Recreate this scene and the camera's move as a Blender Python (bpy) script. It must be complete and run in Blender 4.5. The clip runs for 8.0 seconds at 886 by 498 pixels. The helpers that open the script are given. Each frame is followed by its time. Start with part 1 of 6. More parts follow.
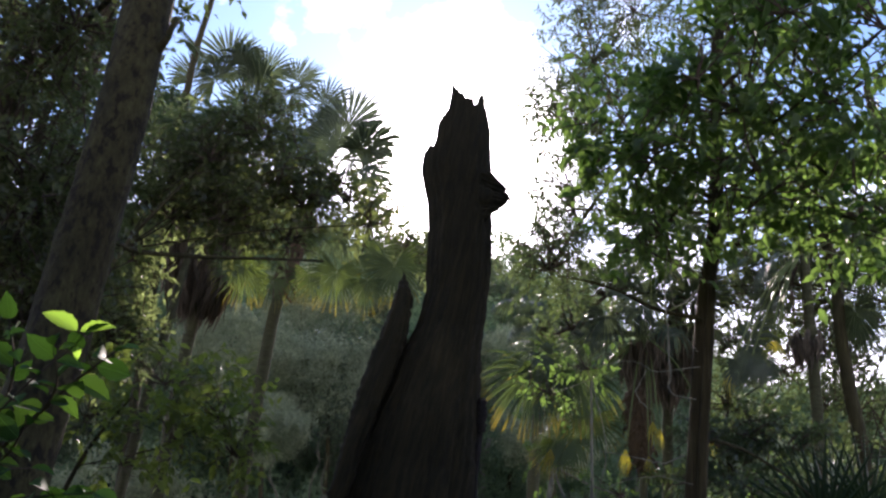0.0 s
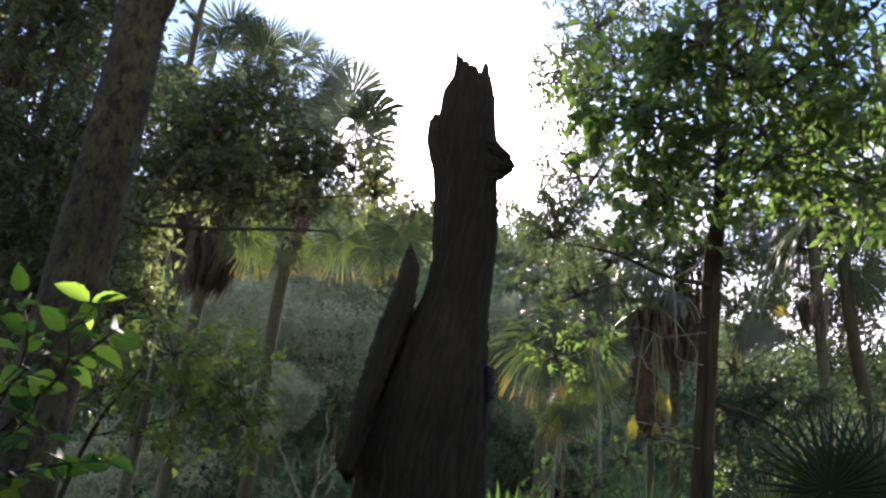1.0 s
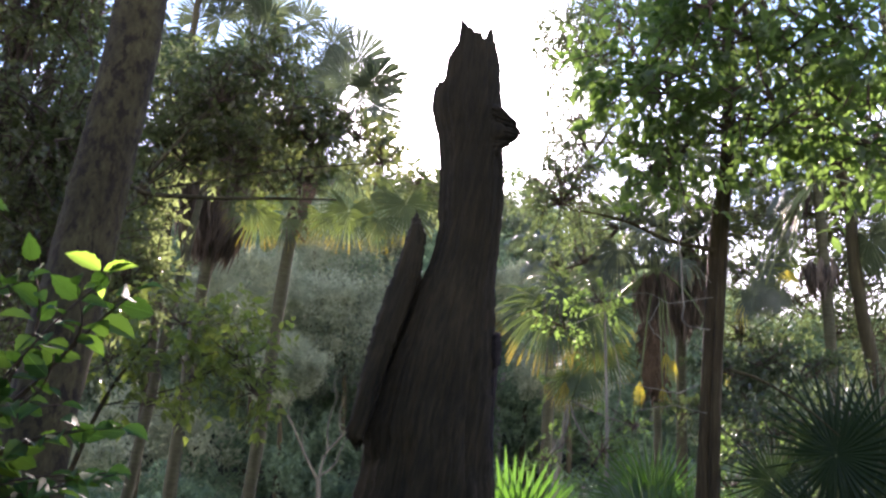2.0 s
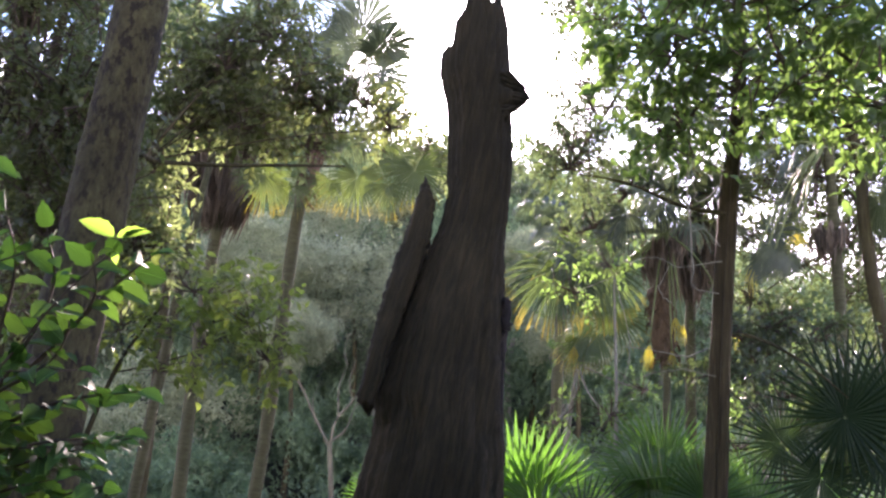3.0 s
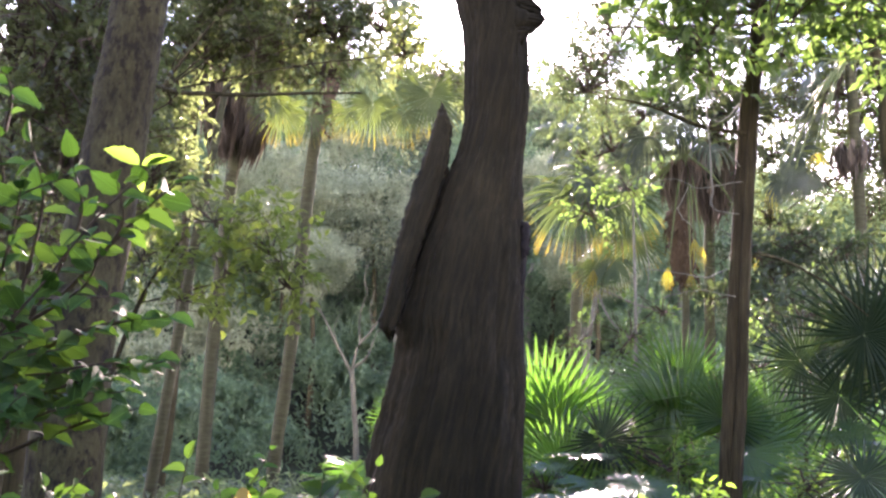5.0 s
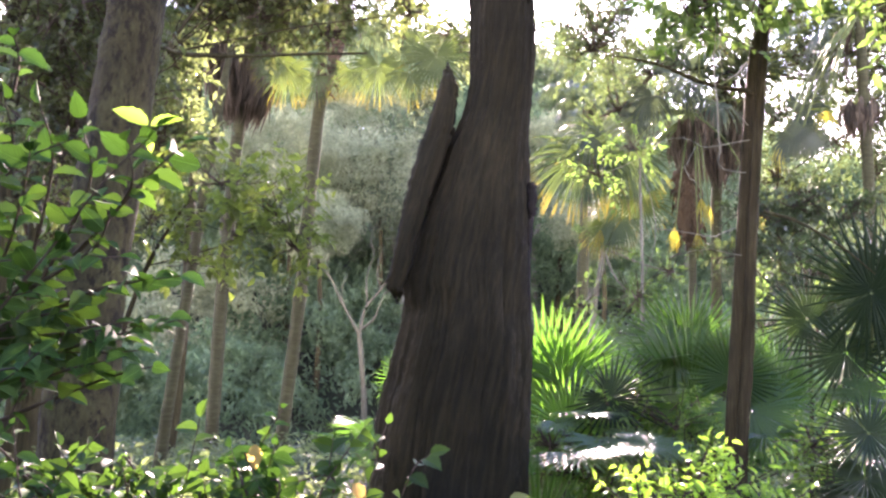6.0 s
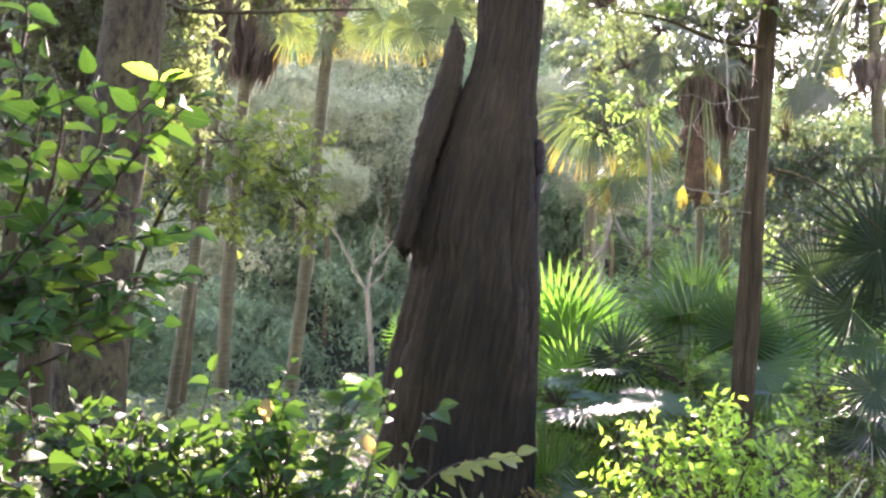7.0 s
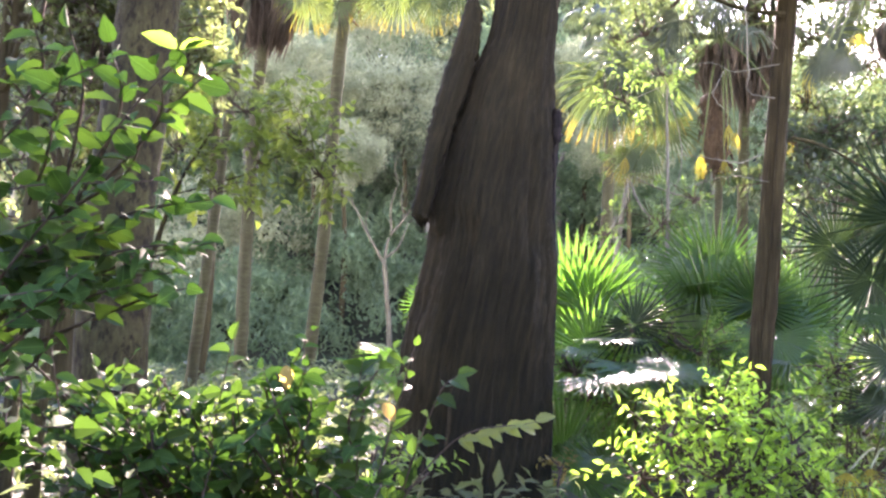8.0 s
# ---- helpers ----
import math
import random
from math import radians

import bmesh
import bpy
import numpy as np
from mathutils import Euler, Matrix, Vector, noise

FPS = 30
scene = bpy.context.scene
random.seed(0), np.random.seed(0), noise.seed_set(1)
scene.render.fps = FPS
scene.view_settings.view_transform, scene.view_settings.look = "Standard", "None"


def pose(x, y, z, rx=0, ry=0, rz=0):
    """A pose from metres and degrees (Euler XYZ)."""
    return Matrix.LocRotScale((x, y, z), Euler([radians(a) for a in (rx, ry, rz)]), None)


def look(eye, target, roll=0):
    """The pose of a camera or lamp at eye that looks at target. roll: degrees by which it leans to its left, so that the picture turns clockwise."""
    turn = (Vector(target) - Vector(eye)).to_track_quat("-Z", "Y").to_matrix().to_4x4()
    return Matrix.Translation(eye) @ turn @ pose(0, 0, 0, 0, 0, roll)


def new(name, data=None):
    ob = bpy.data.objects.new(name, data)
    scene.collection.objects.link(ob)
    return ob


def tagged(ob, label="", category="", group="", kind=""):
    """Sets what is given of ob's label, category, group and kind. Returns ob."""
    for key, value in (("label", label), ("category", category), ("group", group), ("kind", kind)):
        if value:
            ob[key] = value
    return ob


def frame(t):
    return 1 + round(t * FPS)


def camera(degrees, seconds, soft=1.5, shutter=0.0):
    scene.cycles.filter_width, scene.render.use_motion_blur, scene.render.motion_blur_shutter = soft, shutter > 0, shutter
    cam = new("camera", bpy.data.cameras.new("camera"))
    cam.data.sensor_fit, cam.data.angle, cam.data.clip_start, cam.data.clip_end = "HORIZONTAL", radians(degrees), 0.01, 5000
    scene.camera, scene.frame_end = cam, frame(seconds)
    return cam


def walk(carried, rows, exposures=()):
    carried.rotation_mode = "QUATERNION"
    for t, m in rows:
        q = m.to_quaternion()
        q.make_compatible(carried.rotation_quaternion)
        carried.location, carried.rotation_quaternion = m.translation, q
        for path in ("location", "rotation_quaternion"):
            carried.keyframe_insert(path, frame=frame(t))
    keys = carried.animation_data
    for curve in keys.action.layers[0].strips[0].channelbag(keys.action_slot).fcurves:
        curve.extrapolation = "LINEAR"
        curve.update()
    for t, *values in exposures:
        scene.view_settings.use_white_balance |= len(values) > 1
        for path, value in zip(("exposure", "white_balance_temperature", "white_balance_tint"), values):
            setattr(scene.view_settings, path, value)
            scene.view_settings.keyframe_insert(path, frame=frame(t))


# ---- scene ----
# ---------------- camera ----------------
cam = camera(48.0, 8.0, soft=2.5)
ROWS = [
    (0.0, -0.0000, 0.0000, 1.6000, 110.085, -5.167, -1.679),
    (0.5, -0.0016, -0.0027, 1.5973, 109.194, -4.995, -1.428),
    (1.0, -0.0031, -0.0055, 1.5947, 108.260, -4.653, -1.150),
    (1.5, -0.0047, -0.0082, 1.5920, 107.361, -4.372, -0.934),
    (3.0, -0.0094, -0.0166, 1.5838, 104.406, -3.975, -0.071),
    (3.5, -0.0109, -0.0195, 1.5810, 103.422, -3.787, 0.264),
    (4.0, -0.0125, -0.0232, 1.5774, 102.149, -3.550, 0.675),
    (5.5, -0.0172, -0.0319, 1.5689, 99.139, -2.983, 1.339),
    (6.0, -0.0188, -0.0357, 1.5652, 97.901, -2.838, 1.570),
    (6.5, -0.0203, -0.0397, 1.5613, 96.551, -2.744, 1.771),
    (7.0, -0.0219, -0.0429, 1.5582, 95.497, -2.835, 1.975),
    (7.5, -0.0234, -0.0461, 1.5550, 94.469, -2.845, 2.525),
    (8.0, -0.0250, -0.0481, 1.5531, 93.749, -2.825, 2.949),
]
STOPS = [(0.0, 1.26, 6550, 29), (1.5, 2.06, 6600, 35), (3.0, 2.8, 6700, 40), (4.0, 3.13, 6800, 42), (5.5, 3.51, 6950, 42), (6.5, 3.69, 7000, 42), (8.0, 3.87, 7000, 40)]
walk(cam, [(t, pose(*r)) for t, *r in ROWS], exposures=STOPS)

# ---------------- sky and sun ----------------
SUN_ELEV = radians(25.8)
SUN_DIR = Vector((0.005, math.cos(SUN_ELEV), math.sin(SUN_ELEV)))
world = bpy.data.worlds.new("sky")
scene.world = world
world.use_nodes = True


def sky_nodes():
    nt = world.node_tree
    nt.nodes.clear()
    out = nt.nodes.new("ShaderNodeOutputWorld")
    bg = nt.nodes.new("ShaderNodeBackground")
    sky = nt.nodes.new("ShaderNodeTexSky")
    sky.sky_type = "NISHITA"
    sky.sun_disc = False
    sky.sun_elevation, sky.sun_rotation = SUN_ELEV, 0.0
    sky.air_density, sky.dust_density, sky.ozone_density = 1.0, 0.3, 1.0
    # thin white cloud, thickest toward the sun
    co = nt.nodes.new("ShaderNodeTexCoord")
    dot = nt.nodes.new("ShaderNodeVectorMath")
    dot.operation = "DOT_PRODUCT"
    dot.inputs[1].default_value = SUN_DIR
    nt.links.new(co.outputs["Generated"], dot.inputs[0])
    near = nt.nodes.new("ShaderNodeMapRange")
    near.inputs["From Min"].default_value, near.inputs["From Max"].default_value = 0.989, 1.0
    nt.links.new(dot.outputs["Value"], near.inputs["Value"])
    noi = nt.nodes.new("ShaderNodeTexNoise")
    noi.inputs["Scale"].default_value, noi.inputs["Detail"].default_value = 8.0, 6.0
    noi.inputs["Roughness"].default_value = 0.6
    nt.links.new(co.outputs["Generated"], noi.inputs["Vector"])
    add = nt.nodes.new("ShaderNodeMath")
    add.operation = "MULTIPLY_ADD"
    nt.links.new(near.outputs["Result"], add.inputs[0])
    add.inputs[1].default_value = 0.7
    wisp = nt.nodes.new("ShaderNodeMath")
    wisp.operation = "MULTIPLY_ADD"
    nt.links.new(noi.outputs["Fac"], wisp.inputs[0])
    wisp.inputs[1].default_value, wisp.inputs[2].default_value = 1.5, -0.31
    nt.links.new(wisp.outputs[0], add.inputs[2])
    # hazy white toward the horizon
    axes = nt.nodes.new("ShaderNodeSeparateXYZ")
    nt.links.new(co.outputs["Generated"], axes.inputs[0])
    haze = nt.nodes.new("ShaderNodeMapRange")
    haze.inputs["From Min"].default_value, haze.inputs["From Max"].default_value = 0.46, 0.22
    haze.inputs["To Max"].default_value = 0.5
    nt.links.new(axes.outputs["Z"], haze.inputs["Value"])
    total = nt.nodes.new("ShaderNodeMath")
    nt.links.new(add.outputs["Value"], total.inputs[0])
    nt.links.new(haze.outputs["Result"], total.inputs[1])
    mask = nt.nodes.new("ShaderNodeMapRange")
    mask.inputs["From Min"].default_value, mask.inputs["From Max"].default_value = 0.55, 1.15
    nt.links.new(total.outputs[0], mask.inputs["Value"])
    # cloud brightens toward the sun
    glow = nt.nodes.new("ShaderNodeMath")
    glow.operation = "POWER"
    nt.links.new(near.outputs["Result"], glow.inputs[0])
    glow.inputs[1].default_value = 2.0
    bright = nt.nodes.new("ShaderNodeMath")
    bright.operation = "MULTIPLY_ADD"
    nt.links.new(glow.outputs[0], bright.inputs[0])
    bright.inputs[1].default_value, bright.inputs[2].default_value = 105.0, 21.0
    white = nt.nodes.new("ShaderNodeVectorMath")
    white.operation = "SCALE"
    white.inputs[0].default_value = (1.0, 0.99, 0.96)
    nt.links.new(bright.outputs[0], white.inputs["Scale"])
    mix = nt.nodes.new("ShaderNodeMix")
    mix.data_type = "RGBA"
    nt.links.new(mask.outputs["Result"], mix.inputs["Factor"])
    blue = nt.nodes.new("ShaderNodeVectorMath")
    blue.operation = "MULTIPLY"
    blue.inputs[1].default_value = (0.68, 0.95, 1.18)
    nt.links.new(sky.outputs["Color"], blue.inputs[0])
    nt.links.new(blue.outputs["Vector"], mix.inputs["A"])
    nt.links.new(white.outputs["Vector"], mix.inputs["B"])
    nt.links.new(mix.outputs["Result"], bg.inputs["Color"])
    bg.inputs["Strength"].default_value = 0.088
    nt.links.new(bg.outputs["Background"], out.inputs["Surface"])


sky_nodes()
sun = new("sun", bpy.data.lights.new("sun", "SUN"))
sun.data.energy, sun.data.angle, sun.data.color = 4.0, radians(0.6), (1.0, 0.94, 0.82)
sun.matrix_world = look(SUN_DIR * 60, (0, 0, 0))

# ---------------- materials ----------------


def base_nodes(name):
    m = bpy.data.materials.new(name)
    m.use_nodes = True
    nt = m.node_tree
    nt.nodes.clear()
    return m, nt, nt.nodes.new("ShaderNodeOutputMaterial")


def ramp(nt, fac, stops):
    r = nt.nodes.new("ShaderNodeValToRGB")
    while len(r.color_ramp.elements) < len(stops):
        r.color_ramp.elements.new(0.5)
    for e, (p, c) in zip(r.color_ramp.elements, stops):
        e.position, e.color = p, (*c, 1)
    nt.links.new(fac, r.inputs["Fac"])
    return r.outputs["Color"]


def leaf_mat(name, dark, light, through_col, trans=0.45, rough=0.4, islands=True, spec=0.5, veins=False, tips=None):
    """A thin leaf: glossy skin, and light let through it from behind."""
    m, nt, out = base_nodes(name)
    info = nt.nodes.new("ShaderNodeNewGeometry" if islands else "ShaderNodeObjectInfo")
    rnd = info.outputs["Random Per Island" if islands else "Random"]
    co = nt.nodes.new("ShaderNodeTexCoord")
    noi = nt.nodes.new("ShaderNodeTexNoise")
    noi.inputs["Scale"].default_value, noi.inputs["Detail"].default_value = 38.0, 3.0
    nt.links.new(co.outputs["Object"], noi.inputs["Vector"])
    fac = nt.nodes.new("ShaderNodeMath")
    fac.operation = "MULTIPLY_ADD"
    nt.links.new(noi.outputs["Fac"], fac.inputs[0])
    fac.inputs[1].default_value = 0.35
    half = nt.nodes.new("ShaderNodeMath")
    half.operation = "MULTIPLY_ADD"
    nt.links.new(rnd, half.inputs[0])
    half.inputs[1].default_value, half.inputs[2].default_value = 0.85, -0.1
    nt.links.new(half.outputs[0], fac.inputs[2])
    col = ramp(nt, fac.outputs[0], [(0.0, dark), (0.55, [(a + b) / 2 for a, b in zip(dark, light)]), (1.0, light)])
    tcol = ramp(nt, fac.outputs[0], [(0.0, [a * 0.7 for a in through_col]), (1.0, [a * 1.25 for a in through_col])])
    p = nt.nodes.new("ShaderNodeBsdfPrincipled")
    if tips:
        # the blade withers from its finger ends inward
        far = nt.nodes.new("ShaderNodeVectorMath")
        far.operation = "LENGTH"
        nt.links.new(co.outputs["Object"], far.inputs[0])
        edge = nt.nodes.new("ShaderNodeMapRange")
        edge.inputs["From Min"].default_value, edge.inputs["From Max"].default_value = 0.66, 1.0
        nt.links.new(far.outputs["Value"], edge.inputs["Value"])
        out_cols = []
        for a, c in ((col, tips[0]), (tcol, tips[1])):
            mt = nt.nodes.new("ShaderNodeMix")
            mt.data_type = "RGBA"
            nt.links.new(edge.outputs[0], mt.inputs["Factor"])
            nt.links.new(a, mt.inputs["A"])
            mt.inputs["B"].default_value = (*c, 1)
            out_cols.append(mt.outputs["Result"])
        col, tcol = out_cols
    if veins:
        # midrib and slanting side veins, in the leaf's own length
        axes = nt.nodes.new("ShaderNodeSeparateXYZ")
        nt.links.new(co.outputs["Object"], axes.inputs[0])

        def calc(op, a, b_=0.0, c_=0.0):
            n = nt.nodes.new("ShaderNodeMath")
            n.operation = op
            for k, s in enumerate((a, b_, c_)):
                if isinstance(s, float):
                    n.inputs[k].default_value = s
                else:
                    nt.links.new(s, n.inputs[k])
            return n.outputs[0]

        off = calc("ABSOLUTE", axes.outputs["X"])
        slant = calc("MULTIPLY_ADD", off, -1.1, axes.outputs["Y"])
        side = calc("GREATER_THAN", calc("SINE", calc("MULTIPLY", slant, 58.0)), 0.93)
        vein = calc("MAXIMUM", calc("MULTIPLY", side, 0.45), calc("LESS_THAN", off, 0.012))
        pale = nt.nodes.new("ShaderNodeMix")
        pale.data_type = "RGBA"
        nt.links.new(vein, pale.inputs["Factor"])
        nt.links.new(col, pale.inputs["A"])
        pale.inputs["B"].default_value = (*[min(1, v * 2.2) for v in light], 1)
        col = pale.outputs["Result"]
        dull = nt.nodes.new("ShaderNodeMix")
        dull.data_type = "RGBA"
        nt.links.new(vein, dull.inputs["Factor"])
        nt.links.new(tcol, dull.inputs["A"])
        dull.inputs["B"].default_value = (*[v * 0.55 for v in through_col], 1)
        tcol = dull.outputs["Result"]
    nt.links.new(col, p.inputs["Base Color"])
    p.inputs["Roughness"].default_value = rough
    p.inputs["Specular IOR Level"].default_value = spec
    t = nt.nodes.new("ShaderNodeBsdfTranslucent")
    nt.links.new(tcol, t.inputs["Color"])
    mix = nt.nodes.new("ShaderNodeMixShader")
    mix.inputs[0].default_value = trans
    nt.links.new(p.outputs[0], mix.inputs[1])
    nt.links.new(t.outputs[0], mix.inputs[2])
    nt.links.new(mix.outputs[0], out.inputs["Surface"])
    return m


def bark_mat(name, stops, scale=(9, 9, 1.2), blotch=2.2, bump=0.5, rough=0.85, blotches=None, lean=0.0):
    """Bark: long fibres by stretched noise, blotches at a larger scale, relief from both."""
    m, nt, out = base_nodes(name)
    co = nt.nodes.new("ShaderNodeTexCoord")
    mp = nt.nodes.new("ShaderNodeMapping")
    mp.inputs["Scale"].default_value = scale
    tip = nt.nodes.new("ShaderNodeMapping")
    tip.inputs["Rotation"].default_value = (0, radians(lean), 0)
    nt.links.new(co.outputs["Object"], tip.inputs["Vector"])
    nt.links.new(tip.outputs[0], mp.inputs["Vector"])
    fine = nt.nodes.new("ShaderNodeTexNoise")
    fine.inputs["Scale"].default_value, fine.inputs["Detail"].default_value, fine.inputs["Roughness"].default_value = 3.0, 8.0, 0.65
    nt.links.new(mp.outputs[0], fine.inputs["Vector"])
    big = nt.nodes.new("ShaderNodeTexNoise")
    big.inputs["Scale"].default_value, big.inputs["Detail"].default_value = blotch, 5.0
    nt.links.new(co.outputs["Object"], big.inputs["Vector"])
    mixf = nt.nodes.new("ShaderNodeMix")
    mixf.inputs["Factor"].default_value = 0.42
    nt.links.new(fine.outputs["Fac"], mixf.inputs["A"])
    nt.links.new(big.outputs["Fac"], mixf.inputs["B"])
    col = ramp(nt, mixf.outputs["Result"], stops)
    if blotches:
        spot = nt.nodes.new("ShaderNodeTexNoise")
        spot.inputs["Scale"].default_value, spot.inputs["Detail"].default_value = blotches[0], 6.0
        spot.inputs["Roughness"].default_value = 0.7
        stretch = nt.nodes.new("ShaderNodeMapping")
        stretch.inputs["Scale"].default_value = blotches[2] if len(blotches) > 2 else (1, 1, 1)
        nt.links.new(co.outputs["Object"], stretch.inputs["Vector"])
        nt.links.new(stretch.outputs[0], spot.inputs["Vector"])
        cut = nt.nodes.new("ShaderNodeMapRange")
        cut.inputs["From Min"].default_value, cut.inputs["From Max"].default_value = 0.5, 0.59
        nt.links.new(spot.outputs["Fac"], cut.inputs["Value"])
        mc = nt.nodes.new("ShaderNodeMix")
        mc.data_type = "RGBA"
        nt.links.new(cut.outputs[0], mc.inputs["Factor"])
        nt.links.new(col, mc.inputs["A"])
        mc.inputs["B"].default_value = (*blotches[1], 1)
        col = mc.outputs["Result"]
    p = nt.nodes.new("ShaderNodeBsdfPrincipled")
    nt.links.new(col, p.inputs["Base Color"])
    p.inputs["Roughness"].default_value = rough
    p.inputs["Specular IOR Level"].default_value = 0.25
    b = nt.nodes.new("ShaderNodeBump")
    b.inputs["Strength"].default_value, b.inputs["Distance"].default_value = bump, 0.03
    nt.links.new(mixf.outputs["Result"], b.inputs["Height"])
    nt.links.new(b.outputs[0], p.inputs["Normal"])
    nt.links.new(p.outputs[0], out.inputs["Surface"])
    return m


M_STUMP = bark_mat("charred_wood", [(0.3, (0.0031, 0.0031, 0.0018)), (0.47, (0.0131, 0.0115, 0.0045)), (0.6, (0.0286, 0.0235, 0.0101)), (0.74, (0.0514, 0.0442, 0.0202))],
                   scale=(11, 11, 0.6), blotch=1.6, bump=0.9, rough=0.9, lean=-9)
M_CHAR = bark_mat("black_char", [(0.3, (0.006, 0.006, 0.006)), (0.6, (0.02, 0.017, 0.015)), (0.8, (0.06, 0.05, 0.04))], scale=(14, 14, 1.5), bump=1.0)
M_BARK_PALE = bark_mat("blotched_bark", [(0.3, (0.0175, 0.0145, 0.0051)), (0.5, (0.0451, 0.0407, 0.0141)), (0.7, (0.0846, 0.0795, 0.0285))], scale=(16, 16, 7), blotch=5, bump=0.8,
                       blotches=(12.0, (0.0150, 0.0108, 0.0050), (1.7, 1.7, 1.0)))
M_BARK_BROWN = bark_mat("stringy_bark", [(0.3, (0.0143, 0.0117, 0.0046)), (0.5, (0.0430, 0.0369, 0.0142)), (0.72, (0.0865, 0.0810, 0.0327))], scale=(20, 20, 1.0), bump=0.9)
M_BARK_RIBBED = bark_mat("ribbed_bark", [(0.32, (0.0104, 0.0079, 0.0034)), (0.5, (0.0444, 0.0350, 0.0146)), (0.72, (0.1109, 0.0940, 0.0416))], scale=(26, 26, 1.2), bump=1.2)
M_PALM_TRUNK = bark_mat("palm_trunk_rings", [(0.3, (0.0235, 0.0229, 0.0100)), (0.5, (0.0531, 0.0535, 0.0239)), (0.72, (0.0936, 0.0959, 0.0448))], scale=(2.5, 2.5, 14), bump=0.5)
M_FIBRE = bark_mat("palm_fibre", [(0.3, (0.0279, 0.0186, 0.0106)), (0.5, (0.0835, 0.0551, 0.0297)), (0.72, (0.1678, 0.1184, 0.0636))], scale=(18, 18, 3), bump=1.0)
M_BARK_GREY = bark_mat("grey_bark", [(0.3, (0.0928, 0.0848, 0.0633)), (0.5, (0.2176, 0.2120, 0.1640)), (0.72, (0.3488, 0.3480, 0.2752))], scale=(10, 10, 1.5))
M_BARK_DEAD = bark_mat("weathered_dead_wood", [(0.3, (0.0496, 0.0454, 0.0281)), (0.5, (0.1157, 0.1088, 0.0691)), (0.72, (0.1984, 0.1905, 0.1274))], scale=(10, 10, 1.5))
M_TWIG = bark_mat("twig_bark", [(0.3, (0.035, 0.025, 0.018)), (0.7, (0.11, 0.08, 0.055))], scale=(30, 30, 8))
M_GROUND = bark_mat("leaf_litter", [(0.3, (0.012, 0.014, 0.007)), (0.5, (0.026, 0.03, 0.014)), (0.72, (0.05, 0.05, 0.026))], scale=(7, 7, 7), blotch=0.6, bump=0.8, blotches=(1.3, (0.024, 0.036, 0.014)))

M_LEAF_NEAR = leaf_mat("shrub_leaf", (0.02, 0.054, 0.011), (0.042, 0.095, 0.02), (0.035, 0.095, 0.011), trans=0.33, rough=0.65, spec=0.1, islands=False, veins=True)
M_LEAF_SHRUB = leaf_mat("shrub_leaf_mass", (0.024, 0.05, 0.013), (0.055, 0.098, 0.023), (0.058, 0.13, 0.015), trans=0.41, rough=0.5, spec=0.18)
M_LEAF_GLOSS = leaf_mat("glossy_bush_leaf", (0.035, 0.07, 0.015), (0.08, 0.13, 0.03), (0.26, 0.48, 0.055), trans=0.5, rough=0.3, spec=0.6)
M_LEAF_LIME = leaf_mat("lime_leaf", (0.05, 0.12, 0.024), (0.17, 0.22, 0.045), (0.38, 0.7, 0.065), trans=0.58, rough=0.3, spec=0.6)
M_LEAF_TREE = leaf_mat("tree_leaf", (0.040, 0.051, 0.026), (0.088, 0.097, 0.050), (0.228, 0.300, 0.098), trans=0.5, rough=0.4, spec=0.4)
M_LEAF_AIRY = leaf_mat("airy_leaf", (0.03, 0.045, 0.016), (0.1, 0.13, 0.04), (0.25, 0.35, 0.058), trans=0.52, rough=0.4, spec=0.4)
M_LEAF_SPRAY = leaf_mat("spray_leaf", (0.036, 0.048, 0.022), (0.093, 0.097, 0.040), (0.16, 0.205, 0.055), trans=0.46, rough=0.36)
M_LEAF_BROAD = leaf_mat("broad_leaf", (0.032, 0.051, 0.024), (0.073, 0.097, 0.042), (0.165, 0.29, 0.055), trans=0.52, rough=0.42, spec=0.35)
# brighter copy of shrub_leaf, with sunlight put into its colours, for the tip pair
M_LEAF_LIT = leaf_mat("leaf_coloured_sunlit", (0.086, 0.133, 0.032), (0.139, 0.190, 0.050), (0.33, 0.6, 0.06), trans=0.64, rough=0.4, islands=False, spec=0.3, veins=True)
# paler copy of shrub_leaf: sky light from the front is put into its colour
M_LEAF_PALE = leaf_mat("skylit_leaf", (0.11, 0.125, 0.022), (0.16, 0.18, 0.036), (0.32, 0.4, 0.06), trans=0.4, rough=0.45, islands=False, veins=True)
M_LEAF_DARK = leaf_mat("dark_leaf", (0.032, 0.042, 0.022), (0.064, 0.078, 0.04), (0.125, 0.185, 0.055), trans=0.42, rough=0.42, spec=0.4)
# gum leaves on the slope: distant haze is put into this paler, greyer colour
M_LEAF_GUM_HAZED = leaf_mat("hazed_gum_leaf", (0.13, 0.155, 0.09), (0.25, 0.275, 0.165), (0.45, 0.5, 0.27), trans=0.46, rough=0.55, spec=0.4)
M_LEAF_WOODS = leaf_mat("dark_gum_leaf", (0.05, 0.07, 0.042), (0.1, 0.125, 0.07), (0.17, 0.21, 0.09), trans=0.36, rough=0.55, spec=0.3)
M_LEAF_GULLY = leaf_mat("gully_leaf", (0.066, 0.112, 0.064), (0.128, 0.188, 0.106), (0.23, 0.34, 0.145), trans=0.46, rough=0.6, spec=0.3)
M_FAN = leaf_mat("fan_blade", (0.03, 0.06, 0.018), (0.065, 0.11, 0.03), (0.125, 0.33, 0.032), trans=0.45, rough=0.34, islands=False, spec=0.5)
